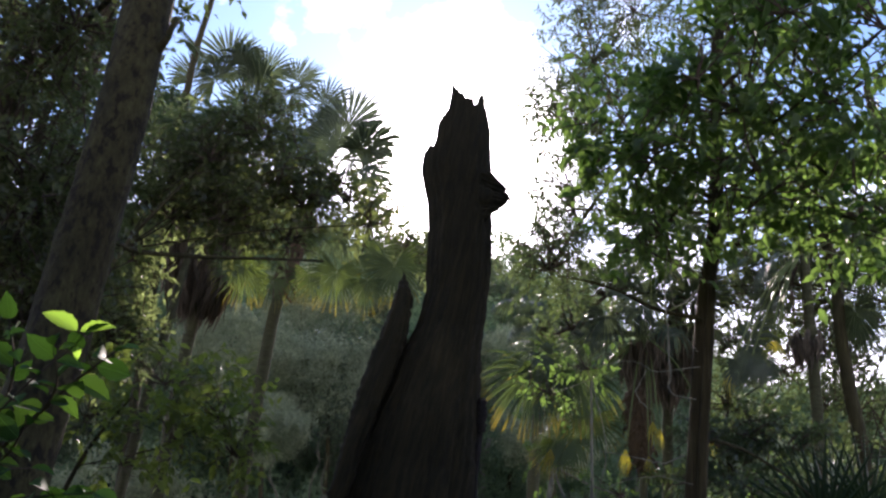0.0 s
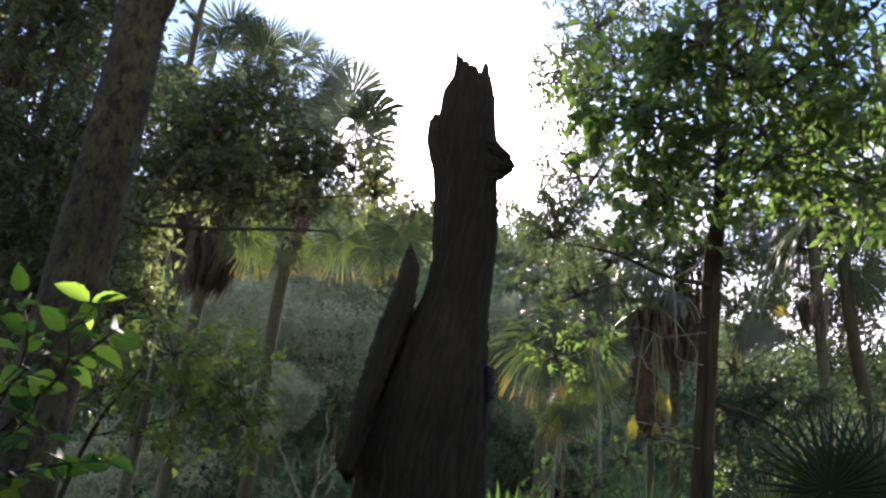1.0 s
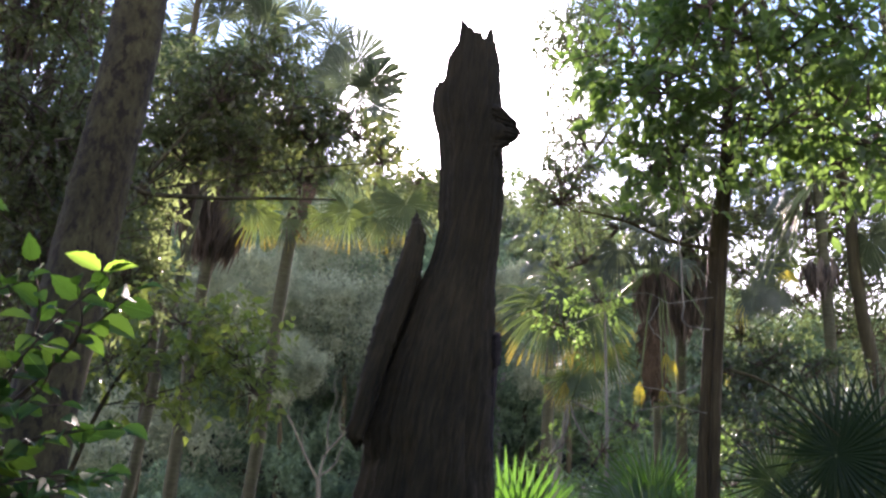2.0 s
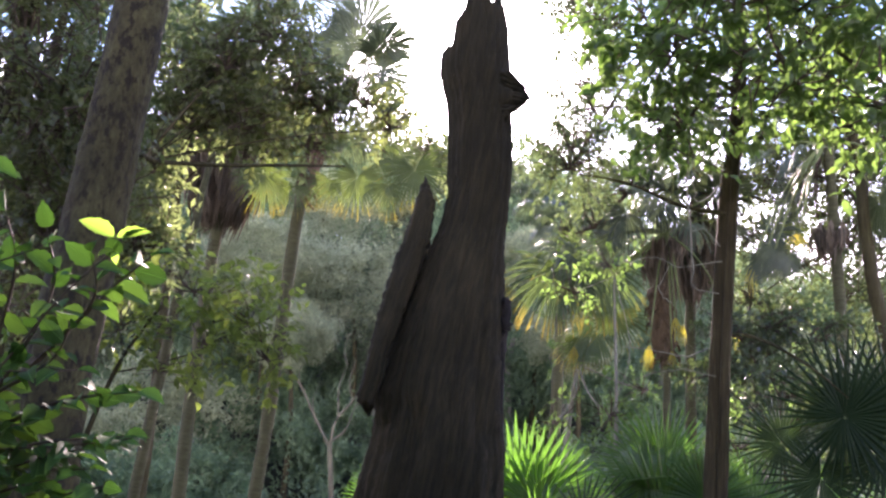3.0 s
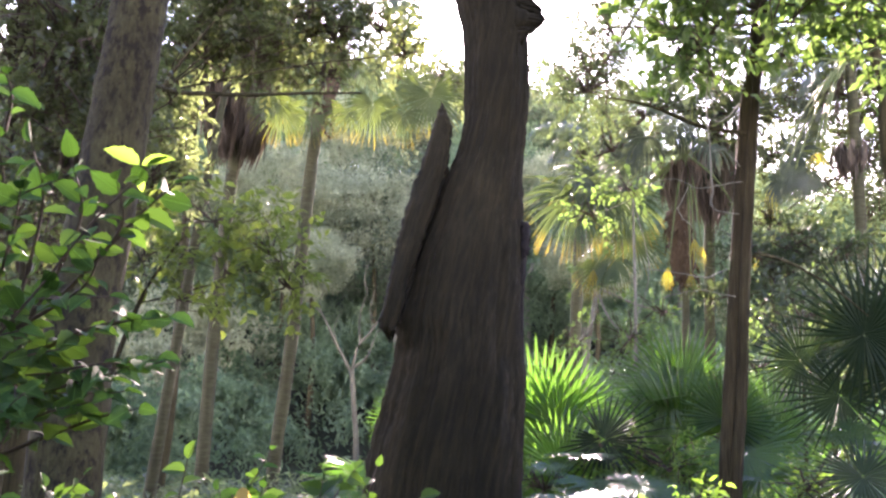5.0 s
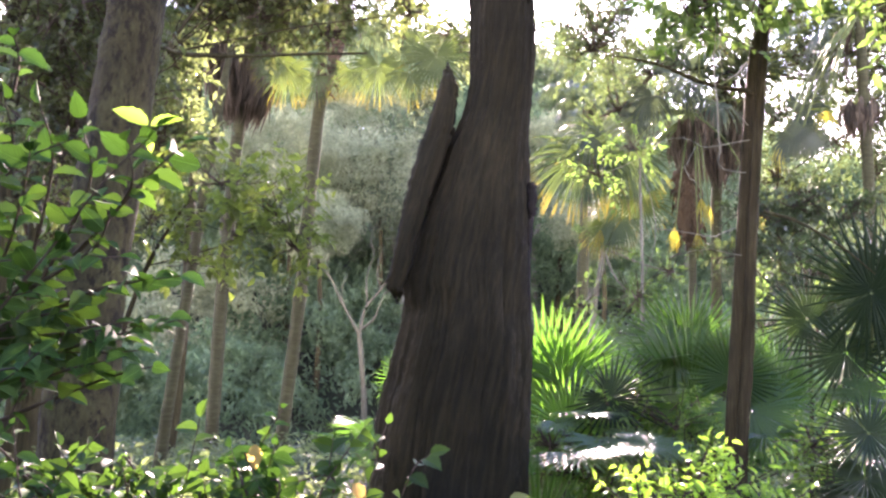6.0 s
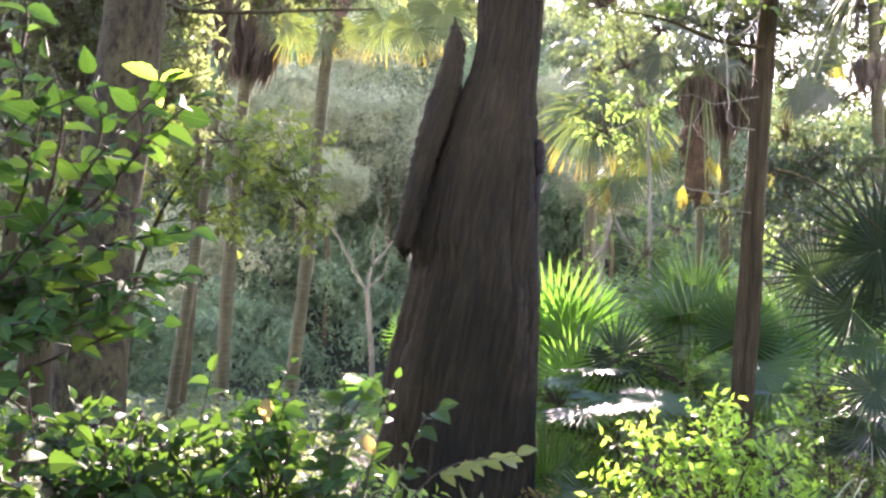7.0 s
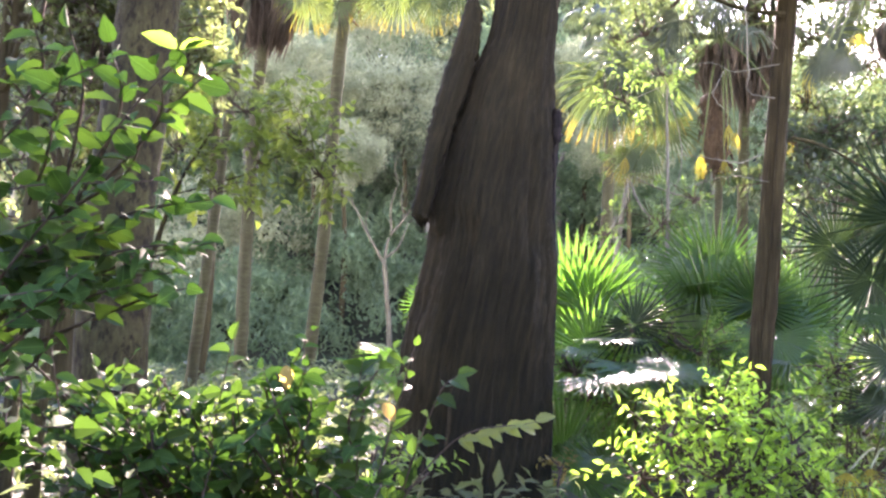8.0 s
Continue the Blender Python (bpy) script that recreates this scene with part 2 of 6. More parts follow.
# tall crowns: darker copy of fan_blade, the dimness of backlight put into its colour
M_FAN_BACKLIT_DARK = leaf_mat("backlit_dark_fan_blade", (0.036, 0.05, 0.028), (0.070, 0.088, 0.046), (0.121, 0.175, 0.07), trans=0.22, rough=0.42, islands=False, spec=0.34)
# shaded copy of fan_blade: shade on the low fronds is painted as near-black green
M_FAN_SHADE = leaf_mat("shaded_fan_blade", (0.012, 0.025, 0.01), (0.026, 0.044, 0.016), (0.06, 0.12, 0.03), trans=0.14, rough=0.45, islands=False, spec=0.14)
M_FAN_OLD = leaf_mat("yellowing_fan_blade", (0.035, 0.055, 0.022), (0.07, 0.09, 0.034), (0.1, 0.15, 0.022), trans=0.36, rough=0.45, islands=False, spec=0.3, tips=((0.2, 0.16, 0.04), (0.62, 0.47, 0.035)))
M_FAN_TIPPED = leaf_mat("tipped_fan_blade", (0.03, 0.052, 0.026), (0.06, 0.085, 0.04), (0.12, 0.19, 0.04), trans=0.3, rough=0.5, islands=False, spec=0.25, tips=((0.2, 0.15, 0.04), (0.55, 0.42, 0.04)))
M_FAN_GOLD = leaf_mat("golden_fan_blade", (0.14, 0.12, 0.03), (0.27, 0.22, 0.05), (0.46, 0.43, 0.04), trans=0.5, rough=0.45, islands=False, spec=0.25)
M_FAN_DEAD = leaf_mat("dead_fan_blade", (0.065, 0.05, 0.034), (0.18, 0.14, 0.095), (0.12, 0.088, 0.055), trans=0.16, rough=0.7, islands=False, spec=0.2)
M_SKIRT = leaf_mat("dry_skirt_blade", (0.055, 0.044, 0.03), (0.18, 0.145, 0.1), (0.1, 0.075, 0.05), trans=0.12, rough=0.75, spec=0.2)
M_LEAF_YELLOW = leaf_mat("withering_leaf", (0.176, 0.123, 0.043), (0.262, 0.177, 0.069), (0.678, 0.460, 0.120), trans=0.55, rough=0.4, islands=False, veins=True)
M_LEAF_WITHER = leaf_mat("yellow_sprig_leaf", (0.15, 0.13, 0.04), (0.26, 0.2, 0.06), (0.5, 0.42, 0.08), trans=0.5, rough=0.35)
M_PETIOLE = bark_mat("petiole", [(0.3, (0.07, 0.1, 0.03)), (0.7, (0.16, 0.2, 0.07))], scale=(20, 20, 3), bump=0.1, rough=0.5)

# ---------------- mesh helpers ----------------


def unit(v):
    v = np.asarray(v, float)
    return v / np.maximum(np.linalg.norm(v, axis=-1, keepdims=True), 1e-9)


def mesh_of(name, verts, faces, mats, smooth=True):
    """verts (n,3); faces: list of integer arrays, each with faces of one size; mats: materials."""
    verts = np.asarray(verts, np.float32)
    me = bpy.data.meshes.new(name)
    me.vertices.add(len(verts))
    me.vertices.foreach_set("co", verts.ravel())
    loops = np.concatenate([f.ravel() for f in faces]).astype(np.int32)
    sizes = np.concatenate([np.full(len(f), f.shape[1]) for f in faces])
    starts = np.concatenate([[0], np.cumsum(sizes)[:-1]]).astype(np.int32)
    me.loops.add(len(loops))
    me.polygons.add(len(sizes))
    me.loops.foreach_set("vertex_index", loops)
    me.polygons.foreach_set("loop_start", starts)
    me.polygons.foreach_set("use_smooth", np.full(len(sizes), smooth))
    for m in mats:
        me.materials.append(m)
    me.update(calc_edges=True)
    return me


def part(name, me, parent, label="", m=None):
    ob = new(name, me)
    ob.parent = parent
    if m is not None:
        ob.matrix_basis = m
    if label:
        ob["label"] = label
    return ob


def thing(name, at, label, category, group="", kind="", data=None):
    ob = new(name, data)
    ob.location = at
    return tagged(ob, label, category, group, kind)


class Tubes:
    """Round stems along polylines, gathered into one mesh."""

    def __init__(self):
        self.v, self.q, self.n = [], [], 0

    def add(self, pts, radii, sides=7, wobble=0.0, seed=0, flute=0.0):
        pts = np.asarray(pts, float)
        k = len(pts)
        radii = np.broadcast_to(np.asarray(radii, float), (k,)) if np.ndim(radii) == 0 or len(radii) == k else np.interp(np.linspace(0, 1, k), np.linspace(0, 1, len(radii)), radii)
        tan = unit(np.gradient(pts, axis=0))
        ref = np.where(np.abs(tan[:, 2:3]) > 0.9, np.array([[1.0, 0, 0]]), np.array([[0, 0, 1.0]]))
        a = unit(np.cross(tan, ref))
        b = np.cross(tan, a)
        th = np.linspace(0, 2 * np.pi, sides, endpoint=False)
        r = radii[:, None] * np.ones(sides)
        if flute:
            r = r * (1 + flute * np.sin(th * 3 + 1.3 + np.linspace(0, 2, k)[:, None]) + flute * 0.6 * np.sin(th * 5 + np.linspace(0, -3, k)[:, None]))
        if wobble:
            g = np.random.default_rng(seed)
            r = r * (1 + wobble * g.normal(0, 1, (k, sides)))
        ring = pts[:, None, :] + r[..., None] * (np.cos(th)[None, :, None] * a[:, None, :] + np.sin(th)[None, :, None] * b[:, None, :])
        i = np.arange(k - 1)[:, None] * sides
        j = np.arange(sides)[None, :]
        j2 = (j + 1) % sides
        q = np.stack([i + j, i + j2, i + sides + j2, i + sides + j], -1).reshape(-1, 4) + self.n
        tip = np.array([pts[-1] + tan[-1] * radii[-1] * 0.5])
        self.v += [ring.reshape(-1, 3), tip]
        self.q.append(q)
        last = self.n + (k - 1) * sides
        apex = self.n + k * sides
        cap = np.stack([last + j[0], last + j2[0], np.full(sides, apex), np.full(sides, apex)], -1)
        self.q.append(cap[:, :4])
        self.n += k * sides + 1
        return self

    def mesh(self, name, mat):
        quads = np.concatenate(self.q)
        tri = quads[:, 2] == quads[:, 3]
        faces = [quads[~tri]]
        if tri.any():
            faces.append(quads[tri][:, :3])
        return mesh_of(name, np.concatenate(self.v), faces, [mat])


LEAF_FAR = (np.array([(0, 0, 0), (-0.5, 0.45, 0.1), (0, 1, -0.05), (0.5, 0.45, 0.1)]), [np.array([(0, 2, 1), (0, 3, 2)])])
LEAF_MID = (np.array([(0, 0, 0), (-0.38, 0.22, 0.07), (0, 0.25, 0), (0.38, 0.22, 0.07), (-0.46, 0.52, 0.08), (0, 0.55, 0.02), (0.46, 0.52, 0.08), (0, 1, -0.1)]),
            [np.array([(1, 2, 5, 4), (2, 3, 6, 5)]), np.array([(0, 2, 1), (0, 3, 2), (4, 5, 7), (5, 6, 7)])])

LEAF_FOLD = (np.array([(0, 0, 0), (-0.48, 0.42, 0.09), (0, 0.47, 0), (0.48, 0.42, 0.09), (0, 1, -0.08)]), [np.array([(0, 2, 1), (0, 3, 2), (1, 2, 4), (2, 3, 4)])])


def toothed_leaf():
    """An ovate leaf with a shallow toothed edge, folded at its midrib and curled at the tip."""
    s = np.linspace(0.06, 0.94, 9)
    w = 0.5 * np.sin(np.pi * s ** 0.85) ** 0.75
    w = w * (1 + 0.07 * (np.arange(9) % 2 * 2 - 1))
    curl = -0.2 * s ** 2
    v = [(0, 0, 0)]
    for a, b, c in zip(s, w, curl):
        v += [(-b, a, c + 0.3 * b), (0, a + 0.02, c), (b, a, c + 0.3 * b)]
    v.append((0, 1.04, -0.25))
    q, t = [], [(0, 2, 1), (0, 3, 2)]
    for i in range(8):
        k = 1 + 3 * i
        q += [(k, k + 1, k + 4, k + 3), (k + 1, k + 2, k + 5, k + 4)]
    k = 1 + 24
    t += [(k, k + 1, 28), (k + 1, k + 2, 28)]
    return np.array(v), [np.array(q), np.array(t)]


LEAF_NEAR = toothed_leaf()


def leaf_frames(d, n):
    d = unit(d)
    n = unit(n - (n * d).sum(-1, keepdims=True) * d)
    return d, n, np.cross(d, n)


def leaves_mesh(name, P, D, N, L, W, shape, mat):
    """Many leaves in one mesh: places, directions, normals, lengths and widths."""
    tv, tf = shape
    d, n, s = leaf_frames(D, N)
    L, W = np.broadcast_to(L, len(P))[:, None, None], np.broadcast_to(W, len(P))[:, None, None]
    v = P[:, None] + L * tv[None, :, 1:2] * d[:, None] + W * tv[None, :, 0:1] * s[:, None] + L * tv[None, :, 2:3] * n[:, None]
    off = (np.arange(len(P)) * len(tv))[:, None, None]
    return mesh_of(name, v.reshape(-1, 3), [(f[None] + off).reshape(-1, f.shape[1]) for f in tf], [mat], smooth=False)


def in_ellipsoid(g, n, c, r, hollow=0.0):
    u = unit(g.normal(0, 1, (n, 3)))
    k = (hollow + (1 - hollow) * g.random(n)) ** (1 / 2.2)
    return np.asarray(c) + u * k[:, None] * np.asarray(r)


def twigs_and_leaves(g, masses, per_mass, leaves, twig_len, leaf_len, ratio, tubes=None, roots=None, limbs=None, droop=0.3, twig_r=0.006, up=0.25, hollow=0.1):
    """Twigs strewn through ellipsoids (centre, radii), each with leaves set along it in turn. Limbs reach from the roots to the twigs."""
    P, Dr, N, L = [], [], [], []
    for k, (c, r) in enumerate(masses):
        n = per_mass[k] if hasattr(per_mass, "__len__") else per_mass
        c, r = np.asarray(c, float), np.broadcast_to(np.asarray(r, float), 3)
        base = in_ellipsoid(g, n, c, r, hollow)
        out = unit((base - c) / r + g.normal(0, 0.6, (n, 3)) + np.array([0, 0, up]))
        ln = twig_len * g.uniform(0.6, 1.4, n)
        side = unit(np.cross(out, g.normal(0, 1, (n, 3))))
        for j in range(leaves):
            f = (j + 0.6) / leaves
            sgn = -1 if j % 2 else 1
            p = base + out * (ln * f)[:, None] - np.array([0, 0, 1.0]) * (droop * 0.5 * ln * f ** 2)[:, None]
            dr = unit(out * 0.55 + sgn * side * 0.9 + g.normal(0, 0.28, (n, 3)) - np.array([0, 0, droop]))
            P.append(p)
            Dr.append(dr)
            N.append(np.array([0, 0, 1.0]) + g.normal(0, 0.5, (n, 3)))
            L.append(leaf_len * g.uniform(0.6, 1.25, n))
        if tubes is not None:
            for i in range(0, n, 3):
                tubes.add([base[i] - out[i] * ln[i] * 0.5, base[i] + out[i] * ln[i] * 0.5 - np.array([0, 0, droop * 0.12 * ln[i]]), base[i] + out[i] * ln[i] - np.array([0, 0, droop * 0.5 * ln[i]])],
                          [twig_r, twig_r * 0.8, twig_r * 0.4], sides=4)
            if roots is not None:
                root = np.asarray(roots[k % len(roots)], float)
                hub = c - np.array([0, 0, 0.35 * r[2]])
                mid = (root + hub) / 2 + g.normal(0, 0.06, 3) * np.linalg.norm(hub - root)
                size = max(twig_r * 2.6, 0.009 * np.linalg.norm(hub - root))
                limbs.append((bend([root, mid, hub], 8), [size * 1.4, size, size * 0.7]))
                for i in range(0, n, max(1, n // 14)):
                    m2 = (hub + base[i]) / 2 + g.normal(0, 0.08, 3) * np.linalg.norm(base[i] - hub)
                    tubes.add(bend([hub, m2, base[i]], 5), [size * 0.6, size * 0.4, twig_r], sides=5)
    P, Dr, N, L = map(np.concatenate, (P, Dr, N, L))
    return P, Dr, N, L, L * ratio


def bend(pts, n):
    """A smooth curve through a few points."""
    pts = np.asarray(pts, float)
    if len(pts) == 2:
        return pts[0] + (pts[1] - pts[0]) * np.linspace(0, 1, n)[:, None]
    ext = np.vstack([2 * pts[0] - pts[1], pts, 2 * pts[-1] - pts[-2]])
    out = []
    for t in np.linspace(0, len(pts) - 1 - 1e-6, n):
        i = int(t)
        u = t - i
        p0, p1, p2, p3 = ext[i:i + 4]
        out.append(0.5 * (2 * p1 + (p2 - p0) * u + (2 * p0 - 5 * p1 + 4 * p2 - p3) * u * u + (3 * p1 - p0 - 3 * p2 + p3) * u ** 3))
    return np.array(out)


# ---------------- ground ----------------


def height(x, y):
    """Flat by the camera, a gully beyond the palms, then a hillside; the ridge falls away to the right."""
    y = np.asarray(y, float)
    x = np.asarray(x, float)
    ridge = 19.5 - 8.0 / (1 + np.exp(-(x - 8) / 4)) + 1.5 * np.sin(x * 0.06 + 0.5)
    hill = ridge / (1 + np.exp(-(y - 44) / 8.5))
    dip = -2.2 * np.exp(-((y - 24) / 7.0) ** 2)
    return hill + dip + 0.12 * np.sin(x * 0.9) * np.sin(y * 0.7 + 1) + 0.05 * np.sin(x * 2.3 + y * 1.7)


def build_ground():
    s = np.sinh(np.linspace(-6.2, 6.2, 181)) / np.sinh(6.2)
    gx, gy = np.meshgrid(s * 900, s * 900 + 20, indexing="ij")
    gz = height(gx, gy)
    far = np.clip((np.hypot(gx, gy - 20) - 120) / 500, 0, 1)
    gz = gz * (1 - far)
    v = np.stack([gx, gy, gz], -1).reshape(-1, 3)
    n = 181
    i, j = np.meshgrid(np.arange(n - 1), np.arange(n - 1), indexing="ij")
    k = (i * n + j).ravel()
    q = np.stack([k, k + n, k + n + 1, k + 1], -1)
    ob = new("ground", mesh_of("ground", v, [q], [M_GROUND]))
    tagged(ob, "brown leaf litter and soil of the forest floor", "ground", kind="structure")


build_ground()

# ---------------- burnt stump ----------------
STUMP_Y = 7.0
STUMP_Z = np.array([-0.1, 0.3, 0.7, 1.2, 1.43, 1.69, 1.89, 2.09, 2.3, 2.8, 3.36, 3.5, 3.66, 3.83, 3.96, 4.14, 4.32, 4.57, 4.73, 4.83, 5.5])
STUMP_L = np.array([-0.82, -0.74, -0.69, -0.66, -0.645, -0.589, -0.535, -0.508, -0.53, -0.415, -0.235, -0.17, -0.135, -0.118, -0.131, -0.139, -0.144, -0.19, -0.24, -0.246, -0.24])
STUMP_R = np.array([0.5, 0.42, 0.395, 0.395, 0.4, 0.408, 0.396, 0.375, 0.35, 0.345, 0.315, 0.318, 0.328, 0.334, 0.34, 0.336, 0.325, 0.305, 0.288, 0.28, 0.215])


def stump_top(x, back):
    """The broken rim: two spikes and stepped shoulders."""
    rim = np.interp(x, [-0.25, -0.235, -0.166, -0.16, -0.12, -0.085, -0.08, -0.068, -0.03, 0.03, 0.105, 0.13, 0.172, 0.18, 0.19, 0.202, 0.225, 0.25],
                    [4.86, 4.9, 4.92, 5.12, 5.17, 5.2, 5.3, 5.45, 5.38, 5.325, 5.33, 5.255, 5.245, 5.37, 5.42, 5.33, 5.24, 5.1])
    return np.where(back, rim - 0.35, rim)


def stump_shell(rows, cols):
    th = np.linspace(0, 2 * np.pi, cols, endpoint=False)
    u = np.linspace(0, 1, rows) ** 0.9
    ct, st = np.cos(th), np.sin(th)
    top_x = 0.243 * ct
    top = stump_top(top_x, st > 0.35)
    top = top + 0.012 * np.sin(th * 37) + 0.01 * np.sin(th * 61 + 1)
    z = -0.1 + u[:, None] * (top[None, :] + 0.1)
    left, right = np.interp(z, STUMP_Z, STUMP_L), np.interp(z, STUMP_Z, STUMP_R)
    cx, rx = (left + right) / 2, (right - left) / 2
    twist = th[None, :] - 0.16 * z
    ridge = 0.018 * np.sin(twist * 7 + 0.6 * np.sin(z * 1.3)) + 0.014 * np.sin(twist * 13 + 1.7 + 0.9 * np.sin(z * 0.9)) + 0.012 * np.sin(twist * 29 + z * 2.0)
    g = np.random.default_rng(5)
    grain = np.repeat(g.normal(0, 0.004, (1, cols)), rows, 0) + g.normal(0, 0.002, (rows, cols))
    chip = np.array([[noise.noise((math.cos(a) * 3, math.sin(a) * 3, zz * 2.2)) for a, zz in zip(th, zr)] for zr in z])
    nick = np.array([[noise.noise((math.cos(a) * 2.2 + 7, math.sin(a) * 2.2, zz * 9.0)) + 0.6 * noise.noise((math.cos(a) * 4, math.sin(a) * 4 + 3, zz * 21.0)) for a, zz in zip(th, zr)] for zr in z])
    k = 1 + (ridge + 0.09 * chip) * (0.25 + 0.75 * np.abs(st)[None, :]) + grain / 0.3 + 0.045 * np.clip(nick, -0.9, 0.25) * (0.35 + 0.65 * np.abs(ct)[None, :])
    x = cx + rx * k * ct[None, :]
    y = STUMP_Y + np.minimum(rx * 1.0, 0.48) * k * st[None, :]
    return x, y, z, cx


def build_stump():
    root = thing("tree_stump", (0.0, STUMP_Y, 0.0), "tall fire-blackened hollow tree stump with a jagged broken top", "tree stump")
    rows, cols = 170, 216
    x, y, z, cx = stump_shell(rows, cols)
    outer = np.stack([x, y, z], -1)
    # hollow inside, going down from the rim
    depth = np.array([0.0, 0.1, 0.4, 0.9, 1.3])
    inner = []
    for i, d in enumerate(depth):
        f = [0.8, 0.72, 0.66, 0.6, 0.1][i]
        rim = outer[-1]
        c = np.array([cx[-1].mean(), STUMP_Y, 0])
        p = rim.copy()
        p[:, :2] = c[:2] + (rim[:, :2] - c[:2]) * f
        p[:, 2] = rim[:, 2] * (1 - min(1, d * 0.8)) + (4.9 - d) * min(1, d * 0.8) - 0.015
        inner.append(p)
    grid = np.concatenate([outer, np.array(inner)])
    v = grid.reshape(-1, 3) - np.array([0, STUMP_Y, 0])
    i = np.arange(len(grid) - 1)[:, None] * cols
    j = np.arange(cols)[None, :]
    q = np.stack([i + j, i + (j + 1) % cols, i + cols + (j + 1) % cols, i + cols + j], -1).reshape(-1, 4)
    part("trunk", mesh_of("stump_trunk", v, [q], [M_STUMP]), root)

    # the split slab that stands off on the left
    g = np.random.default_rng(8)
    n = 84
    zz = np.linspace(2.17, 3.89, n)
    lf = np.interp(zz, [2.17, 2.25, 2.37, 2.53, 2.93, 3.24, 3.5, 3.73, 3.89], [-0.6, -0.622, -0.6, -0.578, -0.518, -0.452, -0.382, -0.335, -0.293]) + g.normal(0, 0.004, n)
    rt = np.interp(zz, [2.17, 2.34, 2.54, 2.99, 3.38, 3.6, 3.7, 3.715, 3.73, 3.82, 3.89], [-0.505, -0.47, -0.435, -0.316, -0.214, -0.208, -0.203, -0.205, -0.235, -0.263, -0.288]) + g.normal(0, 0.005, n)
    lf[:4] += np.array([0.05, 0.012, -0.008, 0.004])
    rt[:3] -= np.array([0.02, 0.0, 0.012])
    lf += 0.002 * np.sin(zz * 47) * np.sin(zz * 17)
    rt += 0.008 * np.sin(zz * 41 + 1) * np.sin(zz * 23)
    yf = np.interp(zz, [2.12, 2.8, 3.4, 3.9], [-0.34, -0.27, -0.18, -0.1])
    m = 22
    a = np.linspace(0, 2 * np.pi, m, endpoint=False)
    fibre = g.normal(0, 0.012, m)
    ring = []
    for k in range(n):
        w = rt[k] - lf[k]
        deep = 0.11 * min(1.0, w / 0.1)
        wave = np.array([noise.noise((math.cos(b) * 2, math.sin(b) * 2, zz[k] * 3.0)) for b in a])
        x = (lf[k] + rt[k]) / 2 - w / 2 * np.sign(np.cos(a)) * np.abs(np.cos(a)) ** 0.7
        y = yf[k] - deep * np.sign(np.sin(a)) * np.abs(np.sin(a)) ** 0.6 + (fibre + 0.03 * wave) * np.abs(np.sin(a)) * min(1.0, w / 0.1)
        ring.append(np.stack([x, y, np.full(m, zz[k])], -1))
    ring[0][:, 2] += g.normal(0, 0.03, m)
    ring[-1][:, 2] += g.normal(0, 0.012, m)
    v = np.array(ring).reshape(-1, 3)
    i = np.arange(n - 1)[:, None] * m
    j = np.arange(m)[None, :]
    q = np.stack([i + j, i + (j + 1) % m, i + m + (j + 1) % m, i + m + j], -1).reshape(-1, 4)
    caps = np.array([list(range(m))[::-1], [(n - 1) * m + a for a in range(m)]])
    part("split_slab", mesh_of("split_slab", v, [q, caps], [M_STUMP]), root, "charred slab split away from the trunk", )

    # broken branch stub: a bundle of splinters that narrows to a frayed tip
    stub = Tubes()
    stub.add(bend([(0.1, -0.06, 4.56), (0.25, -0.1, 4.53), (0.4, -0.12, 4.51)], 9), [0.17, 0.12, 0.02], sides=14, wobble=0.1, seed=4)
    for k in range(46):
        f = k / 45
        s = np.array([0.2 + 0.05 * g.random(), -0.1 + g.uniform(-0.09, 0.05), 4.74 - 0.4 * f])
        e = np.array([0.3 + 0.16 * math.sin(math.pi * min(1, 0.1 + f)) ** 0.7 * g.uniform(0.75, 1.05), -0.13 + g.uniform(-0.05, 0.03), 4.64 - 0.23 * f + g.normal(0, 0.012)])
        stub.add([s, s * 0.45 + e * 0.55 + np.array([0, -0.02, 0.015 * (1 - 2 * f)]), e], [0.02, 0.014, 0.004], sides=5)
    part("branch_stub", stub.mesh("branch_stub", M_STUMP), root, "frayed stub of a broken branch")

    # loose bark strips down the right edge
    for name, pts, rad in (("bark_strip", [(0.3, -0.05, 3.2), (0.33, -0.06, 2.95), (0.345, -0.07, 2.7), (0.345, -0.08, 2.4), (0.36, -0.08, 2.0), (0.375, -0.07, 1.5), (0.38, -0.06, 0.8), (0.4, -0.05, 0.0)], [0.008, 0.025, 0.03, 0.018, 0.024, 0.024, 0.028, 0.04]),
                           ("bark_strip", [(0.33, -0.1, 3.03), (0.352, -0.11, 3.0), (0.356, -0.11, 2.91), (0.356, -0.11, 2.82), (0.335, -0.11, 2.77)], [0.012, 0.034, 0.036, 0.034, 0.012])):
        t = Tubes().add(bend(pts, 34), rad, sides=8, wobble=0.16, seed=len(pts))
        part(name, t.mesh(name, M_CHAR), root, "black peeling strip of charred bark")


build_stump()

# ---------------- fan palms ----------------


